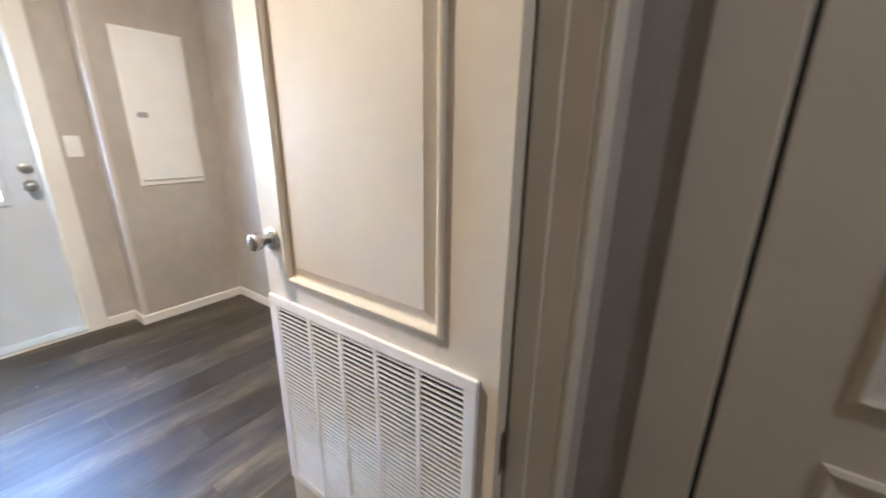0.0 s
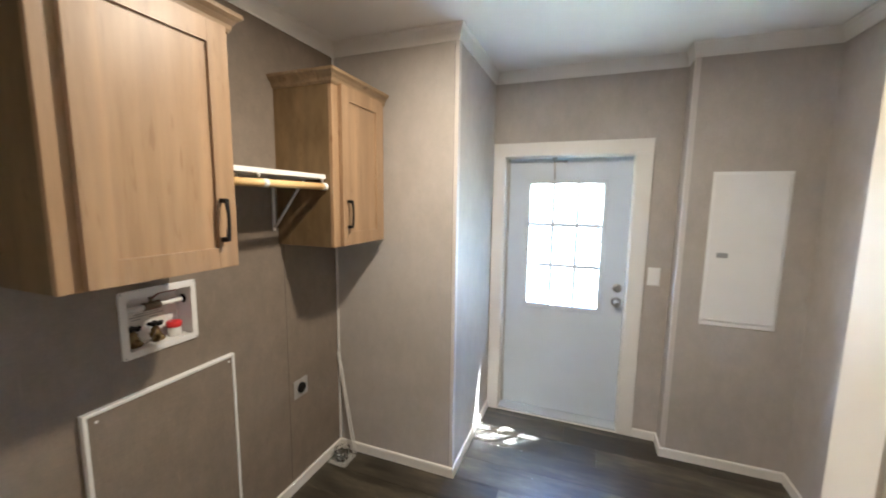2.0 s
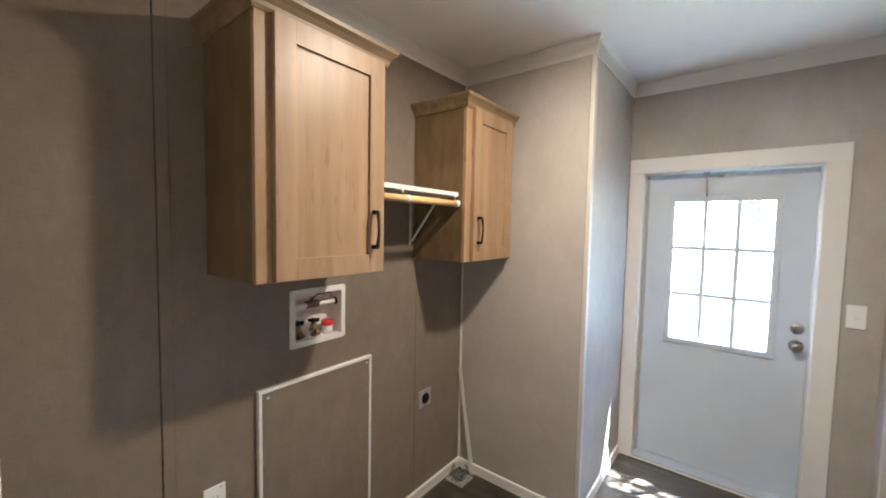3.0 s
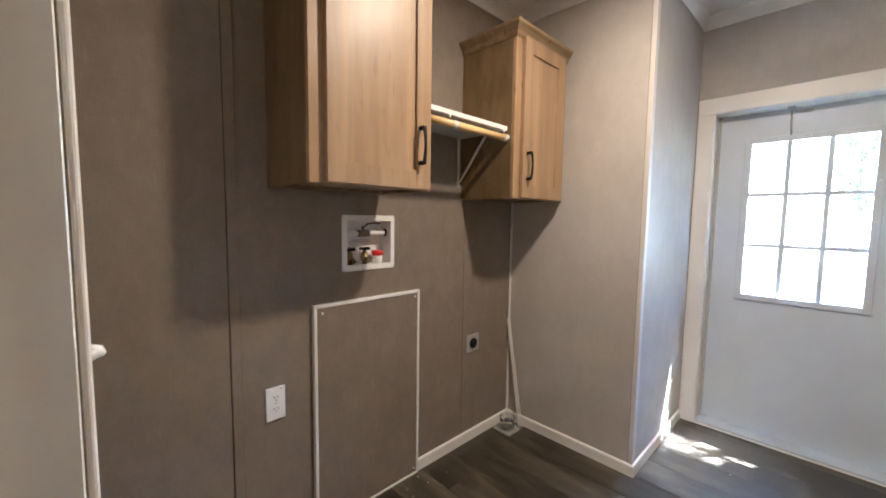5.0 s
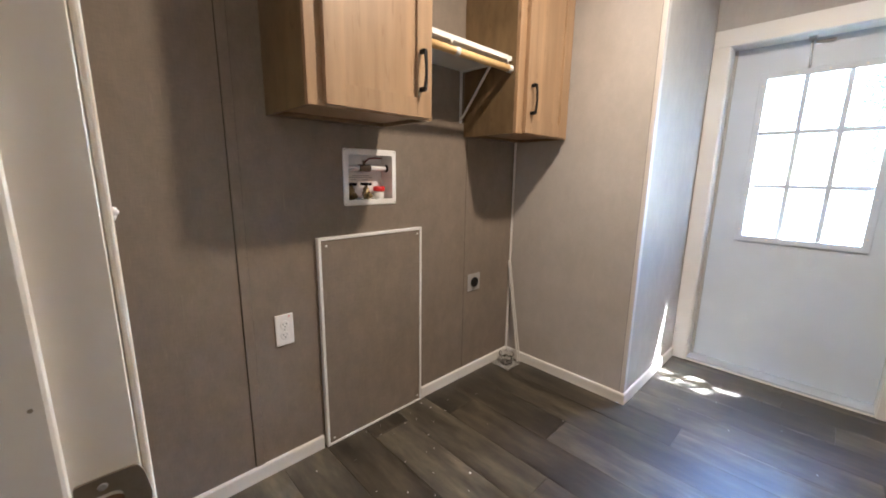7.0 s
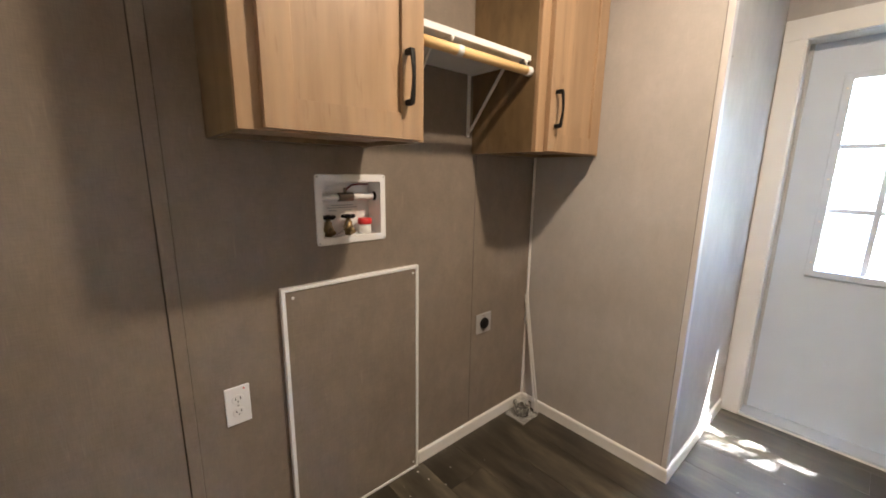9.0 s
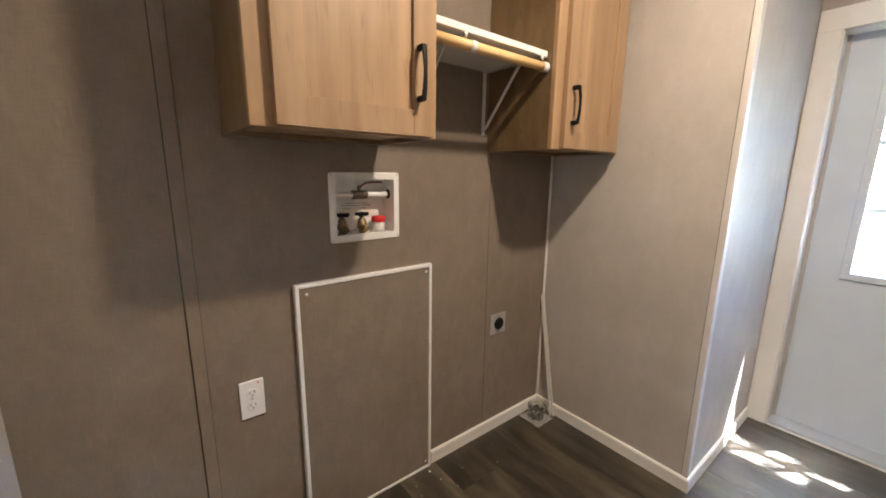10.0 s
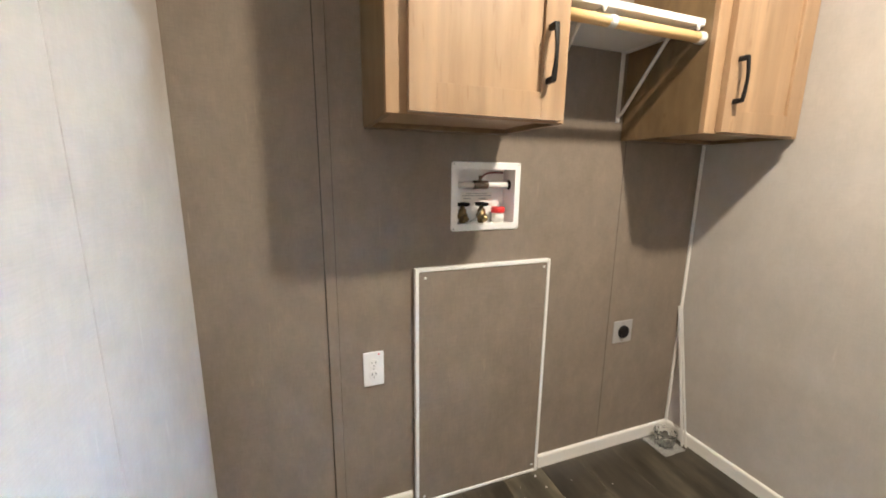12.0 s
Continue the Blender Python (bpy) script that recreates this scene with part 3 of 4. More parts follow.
    for z, rings, nm in ((1.007, [(0.030, 0), (0.030, 0.006), (0.026, 0.012), (0.012, 0.014)], "deadbolt"),
                         (0.908, [(0.033, 0), (0.033, 0.004), (0.014, 0.010), (0.012, 0.026), (0.022, 0.036), (0.027, 0.048), (0.024, 0.060), (0.010, 0.064)], "door_knob")):
        k = part(nm, lathe(pose(1.640, y0, z, 90, 0, 0), rings, 28), NICKEL, d, "satin nickel " + nm.replace("_", " "))
        if nm == "deadbolt":
            part("thumb_turn", box(1.637, 1.643, y0 - 0.03, y0 - 0.013, z - 0.012, z + 0.012, 0.002), NICKEL, k)
    # chain stay at the head
    ch = root("door_chain", (1.19, 0.915, 1.75), "thin grey safety chain stay at the head of the door", "door chain")
    part("bracket", box(1.196, 1.272, 0.914, 0.925, 1.872, 1.884, 0.002), NICKEL, ch)
    part("catch", box(1.236, 1.268, 0.908, 0.914, 1.868, 1.882, 0.002), GREYPRINT, ch)
    part("hook", tube([(1.184, 0.908, 1.888), (1.185, 0.906, 1.86), (1.188, 0.908, 1.79), (1.190, 0.918, 1.752)], 0.0052), NICKEL, ch)
    part("plate", box(1.168, 1.200, 0.885, 0.912, 1.886, 1.903, 0.002), NICKEL, ch)
    part("end_loop", lathe(pose(1.190, 0.920, 1.748, 90, 0, 0), [(0.007, 0), (0.009, 0.002), (0.007, 0.004)], 14), NICKEL, ch)


outer_door()


def switch_plate():
    s = root("light_switch", (1.843, YE, 1.062), "white plastic light switch on the grey wall", "light switch")
    part("plate", box(1.807, 1.879, YE - 0.006, YE, 1.062, 1.182, 0.003, 2), PLASTIC, s)
    part("toggle", box(1.838, 1.848, YE - 0.014, YE - 0.005, 1.112, 1.132, 0.002), PLASTIC, s)


switch_plate()


def breaker_panel():
    x0, x1, z0, z1 = 2.073, 2.439, 0.886, 1.775
    p = root("breaker_panel", (x0, YP, z0), "white metal electrical breaker panel cover, closed", "breaker panel")
    part("frame", box(x0, x1, YP - 0.006, YP, z0, z1, 0.002), PLASTIC, p)
    d = part("panel_door", box(x0 + 0.012, x1 - 0.012, YP - 0.014, YP - 0.006, z0 + 0.03, z1 - 0.012, 0.004, 2), PLASTIC, p)
    part("latch", box(x0 + 0.05, x0 + 0.105, YP - 0.019, YP - 0.0135, 1.29, 1.318, 0.003), GREYPRINT, d, "grey plastic latch")


breaker_panel()


# ---- ceiling light ----
def ceiling_light(x, y, H):
    c = root("ceiling_light", (x, y, H - 0.032), "slim round white ceiling light, lit", "ceiling light")
    part("base", lathe(pose(x, y, H - 0.032), [(0.082, 0.004), (0.086, 0), (0.094, 0.002), (0.098, 0.012), (0.100, 0.032)], 40), TRIM, c)
    part("diffuser", lathe(pose(x, y, H - 0.0335), [(0.079, 0), (0.081, 0.002), (0.081, 0.005)], 40), SHADE, c, "frosted lit diffuser disc")


ceiling_light(1.145, -0.735, ceil(1.145, -0.735))
ceiling_light(1.55, -3.3, H - 0.09)


# ---- cabinets ----
def pull(parent, x, y, z0, z1):
    """A black flat bar pull: square feet and a gently arched bar."""
    n, bm = 14, bmesh.new()
    rings = []
    for i in range(n + 1):
        f = i / n
        z, o = z0 + 0.004 + f * (z1 - z0 - 0.008), x + 0.022 + 0.007 * math.sin(math.pi * f)
        w = 0.0052 + 0.0012 * math.cos(2 * math.pi * f)
        rings.append([bm.verts.new((o + a, y + b, z)) for a, b in ((0, -w), (0.0055, -w), (0.0065, 0), (0.0055, w), (0, w))])
    for r, q in zip(rings, rings[1:]):
        for k in range(5):
            bm.faces.new((r[k], r[(k + 1) % 5], q[(k + 1) % 5], q[k]))
    bm.faces.new(rings[0][::-1])
    bm.faces.new(rings[-1])
    handle = part("handle", bm, BLACK, parent, "black arched bar pull")
    for z in (z0 + 0.009, z1 - 0.009):
        part("foot", box(x, x + 0.024, y - 0.0062, y + 0.0062, z - 0.007, z + 0.007, 0.002), BLACK, handle)


def wall_cabinet(y0, y1, d0, d1, hy, label):
    z0, z1, depth = 1.368, 2.112, 0.330
    c = root("wall_cabinet", (0, (y0 + y1) / 2, z0), label, "cabinet", "upper cabinets over the laundry hookups")
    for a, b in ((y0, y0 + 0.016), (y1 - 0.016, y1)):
        part("side_panel", box(0.001, depth - 0.018, a, b, z0, z1, 0.0008), SHADEDWOOD, c)
    part("top_panel", box(0.001, depth - 0.018, y0 + 0.016, y1 - 0.016, z1 - 0.016, z1), WOOD, c)
    part("bottom_panel", box(0.001, depth - 0.018, y0 + 0.016, y1 - 0.016, z0 + 0.014, z0 + 0.026), WOODH, c)
    part("back_panel", box(0.001, 0.010, y0 + 0.016, y1 - 0.016, z0 + 0.026, z1 - 0.016), WOOD, c)
    part("bottom_rail", box(0.002, 0.05, y0 + 0.016, y1 - 0.016, z0, z0 + 0.014, 0.001), SHADEDWOOD, c)
    f = 0.075
    for a, b, p, q in ((y0, y0 + f, z0, z1), (y1 - f, y1, z0, z1), (y0 + f, y1 - f, z0, z0 + f), (y0 + f, y1 - f, z1 - f, z1)):
        part("face_frame", box(depth - 0.018, depth, a, b, p, q, 0.0012), WOOD, c)
    # shaker door
    e0, e1, s, t = z0 + 0.004, z1 - 0.006, 0.064, 0.020
    bm = box(depth + 0.001, depth + 0.001 + t, d0, d0 + s, e0, e1, 0.0008)
    door = part("cabinet_door", bm, WOOD, c)
    part("stile", box(depth + 0.001, depth + 0.001 + t, d1 - s, d1, e0, e1, 0.0008), WOOD, door)
    part("rail", box(depth + 0.001, depth + 0.0008 + t, d0 + s, d1 - s, e0, e0 + s, 0.0004), WOOD, door)
    part("rail", box(depth + 0.001, depth + 0.0008 + t, d0 + s, d1 - s, e1 - s, e1, 0.0004), WOOD, door)
    part("panel", box(depth + 0.003, depth + 0.0120, d0 + s - 0.004, d1 - s + 0.004, e0 + s - 0.004, e1 - s + 0.004), WOOD, door)
    pull(door, depth + 0.001 + t, hy, 1.453, 1.591)
    # crown of three steps, returned along both sides
    prof = [(0, 0), (0.004, 0.0), (0.010, 0.010), (0.012, 0.022), (0.022, 0.036), (0.034, 0.046), (0.036, 0.058), (0, 0.058)]
    bm = sweep((depth, y0, z1 - 0.012), (depth, y1, z1 - 0.012), (1, 0, 0), prof, miter_a=-1, miter_b=-1 if y1 < -0.5 else 0)
    add_sweep(bm, (0.001, y0, z1 - 0.012), (depth, y0, z1 - 0.012), (0, -1, 0), prof, 0, -1)
    if y1 < -0.5:
        add_sweep(bm, (depth, y1, z1 - 0.012), (0.001, y1, z1 - 0.012), (0, 1, 0), prof, -1, 0)
    part("crown", bm, CROWNWOOD, c)
    for sy in (y0 + 0.03, y1 - 0.03):
        part("screw", lathe(pose(0.04, sy, z0 + 0.0005, 180, 0, 0), [(0.004, -0.0005), (0.003, 0.001)], 10), STEEL, c)
    return c


WOODH = cabinet_wood("alder_cabinet_rail", (0.400, 0.266, 0.152), (0.318, 0.204, 0.113), (16, 1.1, 16))
wall_cabinet(-1.447, -0.978, -1.400, -0.999, -1.050, "larger light alder wall cabinet with shaker door, closed")
wall_cabinet(-0.460, -0.003, -0.414, -0.048, -0.380, "light alder wall cabinet in the corner, shaker door closed")


# ---- shelf with rod ----
def shelf():
    s = root("wall_shelf", (0, -0.72, 1.44), "white shelf board with hanging rod between the cabinets", "shelf")
    part("board", box(0.001, 0.291, -0.977, -0.461, 1.682, 1.702, 0.0015), PLASTIC, s)
    rod = part("hanging_rod", tube([(0.289, -0.977, 1.648), (0.289, -0.470, 1.648)], 0.0150, 20), RODWOOD, s, "round pine hanging rod")
    part("end_cap", tube([(0.289, -0.486, 1.648), (0.289, -0.4625, 1.648)], 0.0172, 20), PLASTIC, rod)
    part("clip", tube([(0.289, -0.826, 1.648), (0.289, -0.804, 1.648)], 0.0168, 20), PLASTIC, rod)
    for y in (-0.840, -0.486):
        b = part("bracket", box(0.001, 0.004, y - 0.0085, y + 0.0085, 1.436, 1.682), PLASTIC, s, "white steel bracket")
        part("arm", box(0.004, 0.290, y - 0.007, y + 0.007, 1.6785, 1.682), PLASTIC, b)
        part("brace", tube([(0.004, y, 1.456), (0.020, y, 1.466), (0.180, y, 1.668), (0.192, y, 1.681)], 0.0062, 8), PLASTIC, b)
        part("hook", tube([(0.289, y, 1.684), (0.289, y, 1.668)], 0.004, 8), PLASTIC, b)


shelf()


# ---- washer outlet box ----
def washer_box():
    y0, y1, z0, z1 = BOX
    c = root("washer_outlet_box", (0, (y0 + y1) / 2, z0), "white recessed washer outlet box with brass valves", "outlet box")
    bm, rings = bmesh.new(), []
    for depth, ya, yb, za, zb, radius in ((-0.001, -1.162, -0.900, 1.044, 1.278, 0.010), (0.0035, -1.162, -0.900, 1.044, 1.278, 0.010), (0.0055, -1.1595, -0.9025, 1.0465, 1.2755, 0.009),
                                          (0.0055, y0 + 0.0065, y1 - 0.0065, z0 + 0.0065, z1 - 0.0065, 0.004), (-0.001, y0 + 0.0065, y1 - 0.0065, z0 + 0.0065, z1 - 0.0065, 0.004)):
        ring = []
        for cy, cz, a0 in ((yb - radius, zb - radius, 0), (ya + radius, zb - radius, 90), (ya + radius, za + radius, 180), (yb - radius, za + radius, 270)):
            for k in range(5):
                a = radians(a0 + 22.5 * k)
                ring.append(bm.verts.new((depth, cy + radius * math.cos(a), cz + radius * math.sin(a))))
        rings.append(ring)
    for q, w in zip(rings, rings[1:] + rings[:1]):
        for k in range(20):
            bm.faces.new((q[k], q[(k + 1) % 20], w[(k + 1) % 20], w[k]))
    part("rim", bm, PLASTIC, c)
    bm = box(-0.088, -0.085, y0, y1, z0, z1)
    add_box(bm, -0.085, -0.001, y0, y0 + 0.003, z0, z1)
    add_box(bm, -0.085, -0.001, y1 - 0.003, y1, z0, z1)
    add_box(bm, -0.085, -0.001, y0 + 0.003, y1 - 0.003, z0, z0 + 0.003)
    add_box(bm, -0.085, -0.001, y0 + 0.003, y1 - 0.003, z1 - 0.003, z1)
    part("tub", bm, PLASTIC, c)
    pipe = part("pipe", tube([(-0.045, y0 + 0.003, 1.199), (-0.045, -1.054, 1.199)], 0.0105, 16), PLASTIC, c)
    part("pipe", tube([(-0.045, -1.02, 1.200), (-0.045, y1 - 0.01, 1.200)], 0.0115, 16), PLASTIC, c)
    v = part("ball_valve", tube([(-0.045, -1.060, 1.200), (-0.045, -1.054, 1.200), (-0.045, -1.014, 1.200), (-0.045, -1.006, 1.200)], 0.0155, 14), BRONZE, c, "bronze ball valve")
    part("stem", tube([(-0.045, -1.034, 1.212), (-0.045, -1.034, 1.232)], 0.006, 10), BRONZE, v)
    part("lever", tube([(-0.045, -1.036, 1.214), (-0.042, -1.026, 1.230), (-0.038, -1.012, 1.241), (-0.034, -0.985, 1.244), (-0.030, -0.952, 1.243)], 0.0034, 8), LEVER, v, "dark red coated lever")
    for y in (-1.100, -1.026):
        t = part("washer_valve", lathe(pose(-0.045, y, z0 + 0.003), [(0.013, 0), (0.013, 0.014), (0.018, 0.018), (0.019, 0.030), (0.014, 0.036), (0.014, 0.048), (0.009, 0.052), (0.007, 0.066)], 16), BRASS, c, "brass washer valve")
        part("spout", tube([(-0.045, y, z0 + 0.026), (-0.02, y, z0 + 0.026), (-0.008, y, z0 + 0.018)], 0.010, 12), BRASS, t)
        bm = bmesh.new()
        for k in range(5):
            a = k * 2 * math.pi / 5 + 0.3
            add_lathe(bm, pose(-0.042 + 0.0185 * math.cos(a), y + 0.0185 * math.sin(a), z0 + 0.064), [(0.005, 0), (0.0078, 0.003), (0.0078, 0.009), (0.005, 0.012)], 10)
        add_lathe(bm, pose(-0.042, y, z0 + 0.065), [(0.014, 0), (0.016, 0.005), (0.012, 0.011)], 14)
        part("wheel_handle", bm, BLACK, t, "black wheel handle")
    part("pipe_hole", lathe(pose(-0.045, y1 - 0.003, 1.200, 90, 0, 0), [(0.017, 0), (0.017, 0.001)], 18), DARK, c, "dark hole round the pipe")
    part("tie_wire", tube([(-0.02, -1.083, z0 + 0.012), (-0.012, -1.066, z0 + 0.022), (-0.012, -1.05, z0 + 0.042), (-0.02, -1.036, z0 + 0.058)], 0.0012, 6), NICKEL, c, "thin steel tie wire")
    d = part("drain_pipe", lathe(pose(-0.045, -0.959, z0 + 0.003), [(0.023, 0), (0.023, 0.034), (0.021, 0.036)], 20), PLASTIC, c)
    part("cap", lathe(pose(-0.045, -0.959, z0 + 0.038), [(0.025, 0), (0.026, 0.004), (0.026, 0.018), (0.023, 0.021), (0.01, 0.021)], 20), RED, d, "red plastic test cap")
    s = part("notice_sticker", box(-0.0849, -0.0845, -1.09, -0.965, 1.122, 1.172), TRIM, c, "small printed notice, unreadable")
    for k, (a, b) in enumerate(((-1.07, -0.985), (-1.085, -0.97), (-1.08, -1.05), (-1.02, -0.99))):
        z = (1.168, 1.160, 1.150, 1.150)[k]
        part("print_bar", box(-0.0845, -0.0842, a, b, z - 0.0022, z + 0.0012), GREYPRINT, s)
    for y, z in ((-1.154, 1.052), (-0.908, 1.052), (-1.154, 1.270), (-0.908, 1.270)):
        part("screw", lathe(pose(0.0055, y, z, 0, 90, 0), [(0.003, 0), (0.002, 0.0008)], 8), GREYPRINT, c)
    return c


washer_box()


# ---- access panel ----
def access_panel():
    y0, y1, z1 = -1.290, -0.764, 0.926
    p = root("access_panel", (0, (y0 + y1) / 2, 0), "taupe access panel edged with white trim, screwed on", "access panel")
    part("board", box(0.0005, 0.018, y0 + 0.006, y1 - 0.006, 0.006, z1 - 0.006), TAUPE, p)
    t = 0.013
    part("edge_trim", box(0.0005, 0.0225, y0 - 0.004, y0 + t - 0.004, 0.001, z1, 0.002), PLASTIC, p, "white edge trim")
    part("edge_trim", box(0.0005, 0.0225, y1 - t + 0.004, y1 + 0.004, 0.001, z1, 0.002), PLASTIC, p, "white edge trim")
    part("edge_trim", box(0.0005, 0.022, y0 + t - 0.004, y1 - t + 0.004, z1 - t, z1, 0.002), PLASTIC, p, "white edge trim")
    part("edge_trim", box(0.0005, 0.022, y0 + t - 0.004, y1 - t + 0.004, 0.001, t, 0.002), PLASTIC, p, "white edge trim")
    for y, z in ((y0 + 0.033, z1 - 0.035), (y1 - 0.022, z1 - 0.03), (y0 + 0.03, 0.03), (y1 - 0.022, 0.035)):
        part("screw", lathe(pose(0.018, y, z, 0, 90, 0), [(0.0048, 0), (0.0042, 0.0012), (0.001, 0.0016)], 12), PLASTIC, p)


access_panel()


# ---- outlets ----
def duplex_outlet():
    y0, y1, z0, z1 = -1.471, -1.402, 0.522, 0.646
    o = root("wall_outlet", (0, (y0 + y1) / 2, z0), "white duplex wall outlet on the taupe wall", "outlet")
    part("plate", box(0.0005, 0.006, y0, y1, z0, z1, 0.0025, 2), PLASTIC, o)
    ym = (y0 + y1) / 2
    for zc in (z0 + 0.040, z0 + 0.082):
        f = part("receptacle", lathe(pose(0.006, ym, zc, 0, 90, 0), [(0.0165, 0), (0.0165, 0.0012), (0.0155, 0.0018)], 20), PLASTIC, o)
        for dy in (-0.0065, 0.0065):
            part("slot", box(0.0078, 0.0083, ym + dy - 0.0011, ym + dy + 0.0011, zc, zc + 0.008), DARK, f)
        part("ground_hole", lathe(pose(0.0078, ym, zc - 0.007, 0, 90, 0), [(0.0024, 0), (0.0024, 0.0005)], 8), DARK, f)
    part("screw", lathe(pose(0.006, ym, (z0 + z1) / 2, 0, 90, 0), [(0.003, 0), (0.002, 0.001)], 10), NICKEL, o)
    part("test_dot", lathe(pose(0.006, y1 - 0.016, z1 - 0.010, 0, 90, 0), [(0.003, 0), (0.0028, 0.0006)], 10), RED, o, "small red dot")


duplex_outlet()


def dryer_outlet():
    y0, y1, z0, z1 = -0.399, -0.294, 0.516, 0.618
    o = root("dryer_outlet", (0, -0.347, z0), "grey steel dryer outlet plate with black receptacle", "outlet")
    part("plate", box(0.0005, 0.005, y0, y1, z0, z1, 0.002), PLATE, o)
    r = part("receptacle", lathe(pose(0.005, -0.345, 0.567, 0, 90, 0), [(0.028, 0), (0.028, 0.007), (0.025, 0.009)], 28), BLACK, o)
    for a in (90, 210, 330):
        y, z = -0.345 + 0.016 * math.cos(radians(a)), 0.567 + 0.016 * math.sin(radians(a))
        part("slot", box(0.0139, 0.0144, y - 0.002, y + 0.002, z - 0.007, z + 0.007), DARK, r)
    for z in (z0 + 0.012, z1 - 0.012):
        part("screw", lathe(pose(0.005, -0.347, z, 0, 90, 0), [(0.0035, 0), (0.002, 0.001)], 10), STEEL, o)


dryer_outlet()


# ---- loose things in the corner ----
def leaning_strip(foot, head, width, label):
    foot, head = Vector(foot), Vector(head)
    d = head - foot
    u = Vector((1, 0, 0)) - d * (d.x / d.length_squared)
    u.normalize()
    w = d.cross(u).normalized()
    bm = bmesh.new()
    ends = [[bm.verts.new(p + u * a * width + w * b * 0.002) for a, b in ((-0.5, -1), (0.5, -1), (0.5, 1), (-0.5, 1))] for p in (foot, head)]
    for k in range(4):
        bm.faces.new((ends[0][k], ends[0][(k + 1) % 4], ends[1][(k + 1) % 4], ends[1][k]))
    bm.faces.new(ends[0][::-1])
    bm.faces.new(ends[1])
    return tagged(part("trim_strip", bm, TRIM), label, "trim strip", "loose trim strips in the corner")


leaning_strip((0.122, -0.034, 0.001), (0.0065, -0.021, 0.648), 0.011, "thin loose white trim strip leaning in the corner")
leaning_strip((0.136, -0.028, 0.001), (0.018, -0.019, 0.640), 0.009, "thin loose white trim strip leaning in the corner")


def vent_fitting():
    v = root("vent_fitting", (0.085, -0.105, 0), "clear plastic vent fitting on a square plate, on the floor", "vent fitting")
    part("plate", box(0.022, 0.150, -0.170, -0.045, 0.0005, 0.0035, 0.001), CLEAR, v)
    rnd, steps = random.Random(12), 28
    bm, loops = bmesh.new(), []
    profile = [(0.034, 0.0), (0.040, 0.012), (0.043, 0.028), (0.042, 0.044), (0.046, 0.058), (0.049, 0.064), (0.047, 0.067), (0.040, 0.060), (0.038, 0.040), (0.035, 0.014), (0.030, 0.004)]
    dents = [[rnd.uniform(-0.0030, 0.0030) for _ in range(steps)] for _ in range(6)]
    for i, (rad, h) in enumerate(profile):
        dent = dents[min(i, len(profile) - 1 - i)]
        loops.append([bm.verts.new((0.085 + (rad + dent[k]) * math.cos(2 * math.pi * k / steps), -0.105 + (rad + dent[k]) * math.sin(2 * math.pi * k / steps),
                                    0.0036 + h + dent[(k + 5) % steps] * (i > 0))) for k in range(steps)])
    for a, b in zip(loops, loops[1:]):
        for k in range(steps):
            bm.faces.new((a[k], a[(k + 1) % steps], b[(k + 1) % steps], b[k]))
    bm.faces.new(loops[0][::-1])
    bm.faces.new(loops[-1])
    part("collar", bm, CUP, v, "crumpled clear plastic collar")


vent_fitting()


def debris():
    """Crumbs of plaster and sawdust left on the planks."""
    rnd = random.Random(5)
    verts, faces = [], []
    chips = [(0.540, -0.945, 0.0060), (0.255, -0.917, 0.0032), (0.338, -0.957, 0.0036), (0.130, -0.884, 0.0030), (0.316, -1.097, 0.0034),
             (0.444, -1.186, 0.0036), (0.523, -1.120, 0.0030), (0.046, -0.783, 0.0050), (0.109, -0.772, 0.0040), (0.114, -1.392, 0.0038)]
    for _ in range(30):
        x, y = abs(rnd.gauss(0, 0.28)) + 0.03, rnd.gauss(-0.95, 0.28)
        if rnd.random() < 0.15:
            x, y = rnd.uniform(0.9, 2.3), rnd.uniform(0.0, 0.55)
        chips.append((x, y, rnd.uniform(0.0010, 0.0028)))
    for x, y, r in chips:
        k = len(verts)
        for a in range(5):
            t = a * 1.2566 + rnd.uniform(-0.3, 0.3)
            verts.append((x + r * math.cos(t), y + r * math.sin(t), 0.0003))
        verts.append((x, y, 0.0004 + r * 0.6))
        faces += [(k + a, k + (a + 1) % 5, k + 5) for a in range(5)]
    mesh = bpy.data.meshes.new("floor_debris")
    mesh.from_pydata(verts, [], faces)
    mesh.materials.append(TRIM)
    tagged(new("floor_debris", mesh), "scattered white crumbs of plaster on the floor", "debris", kind="stuff")


debris()


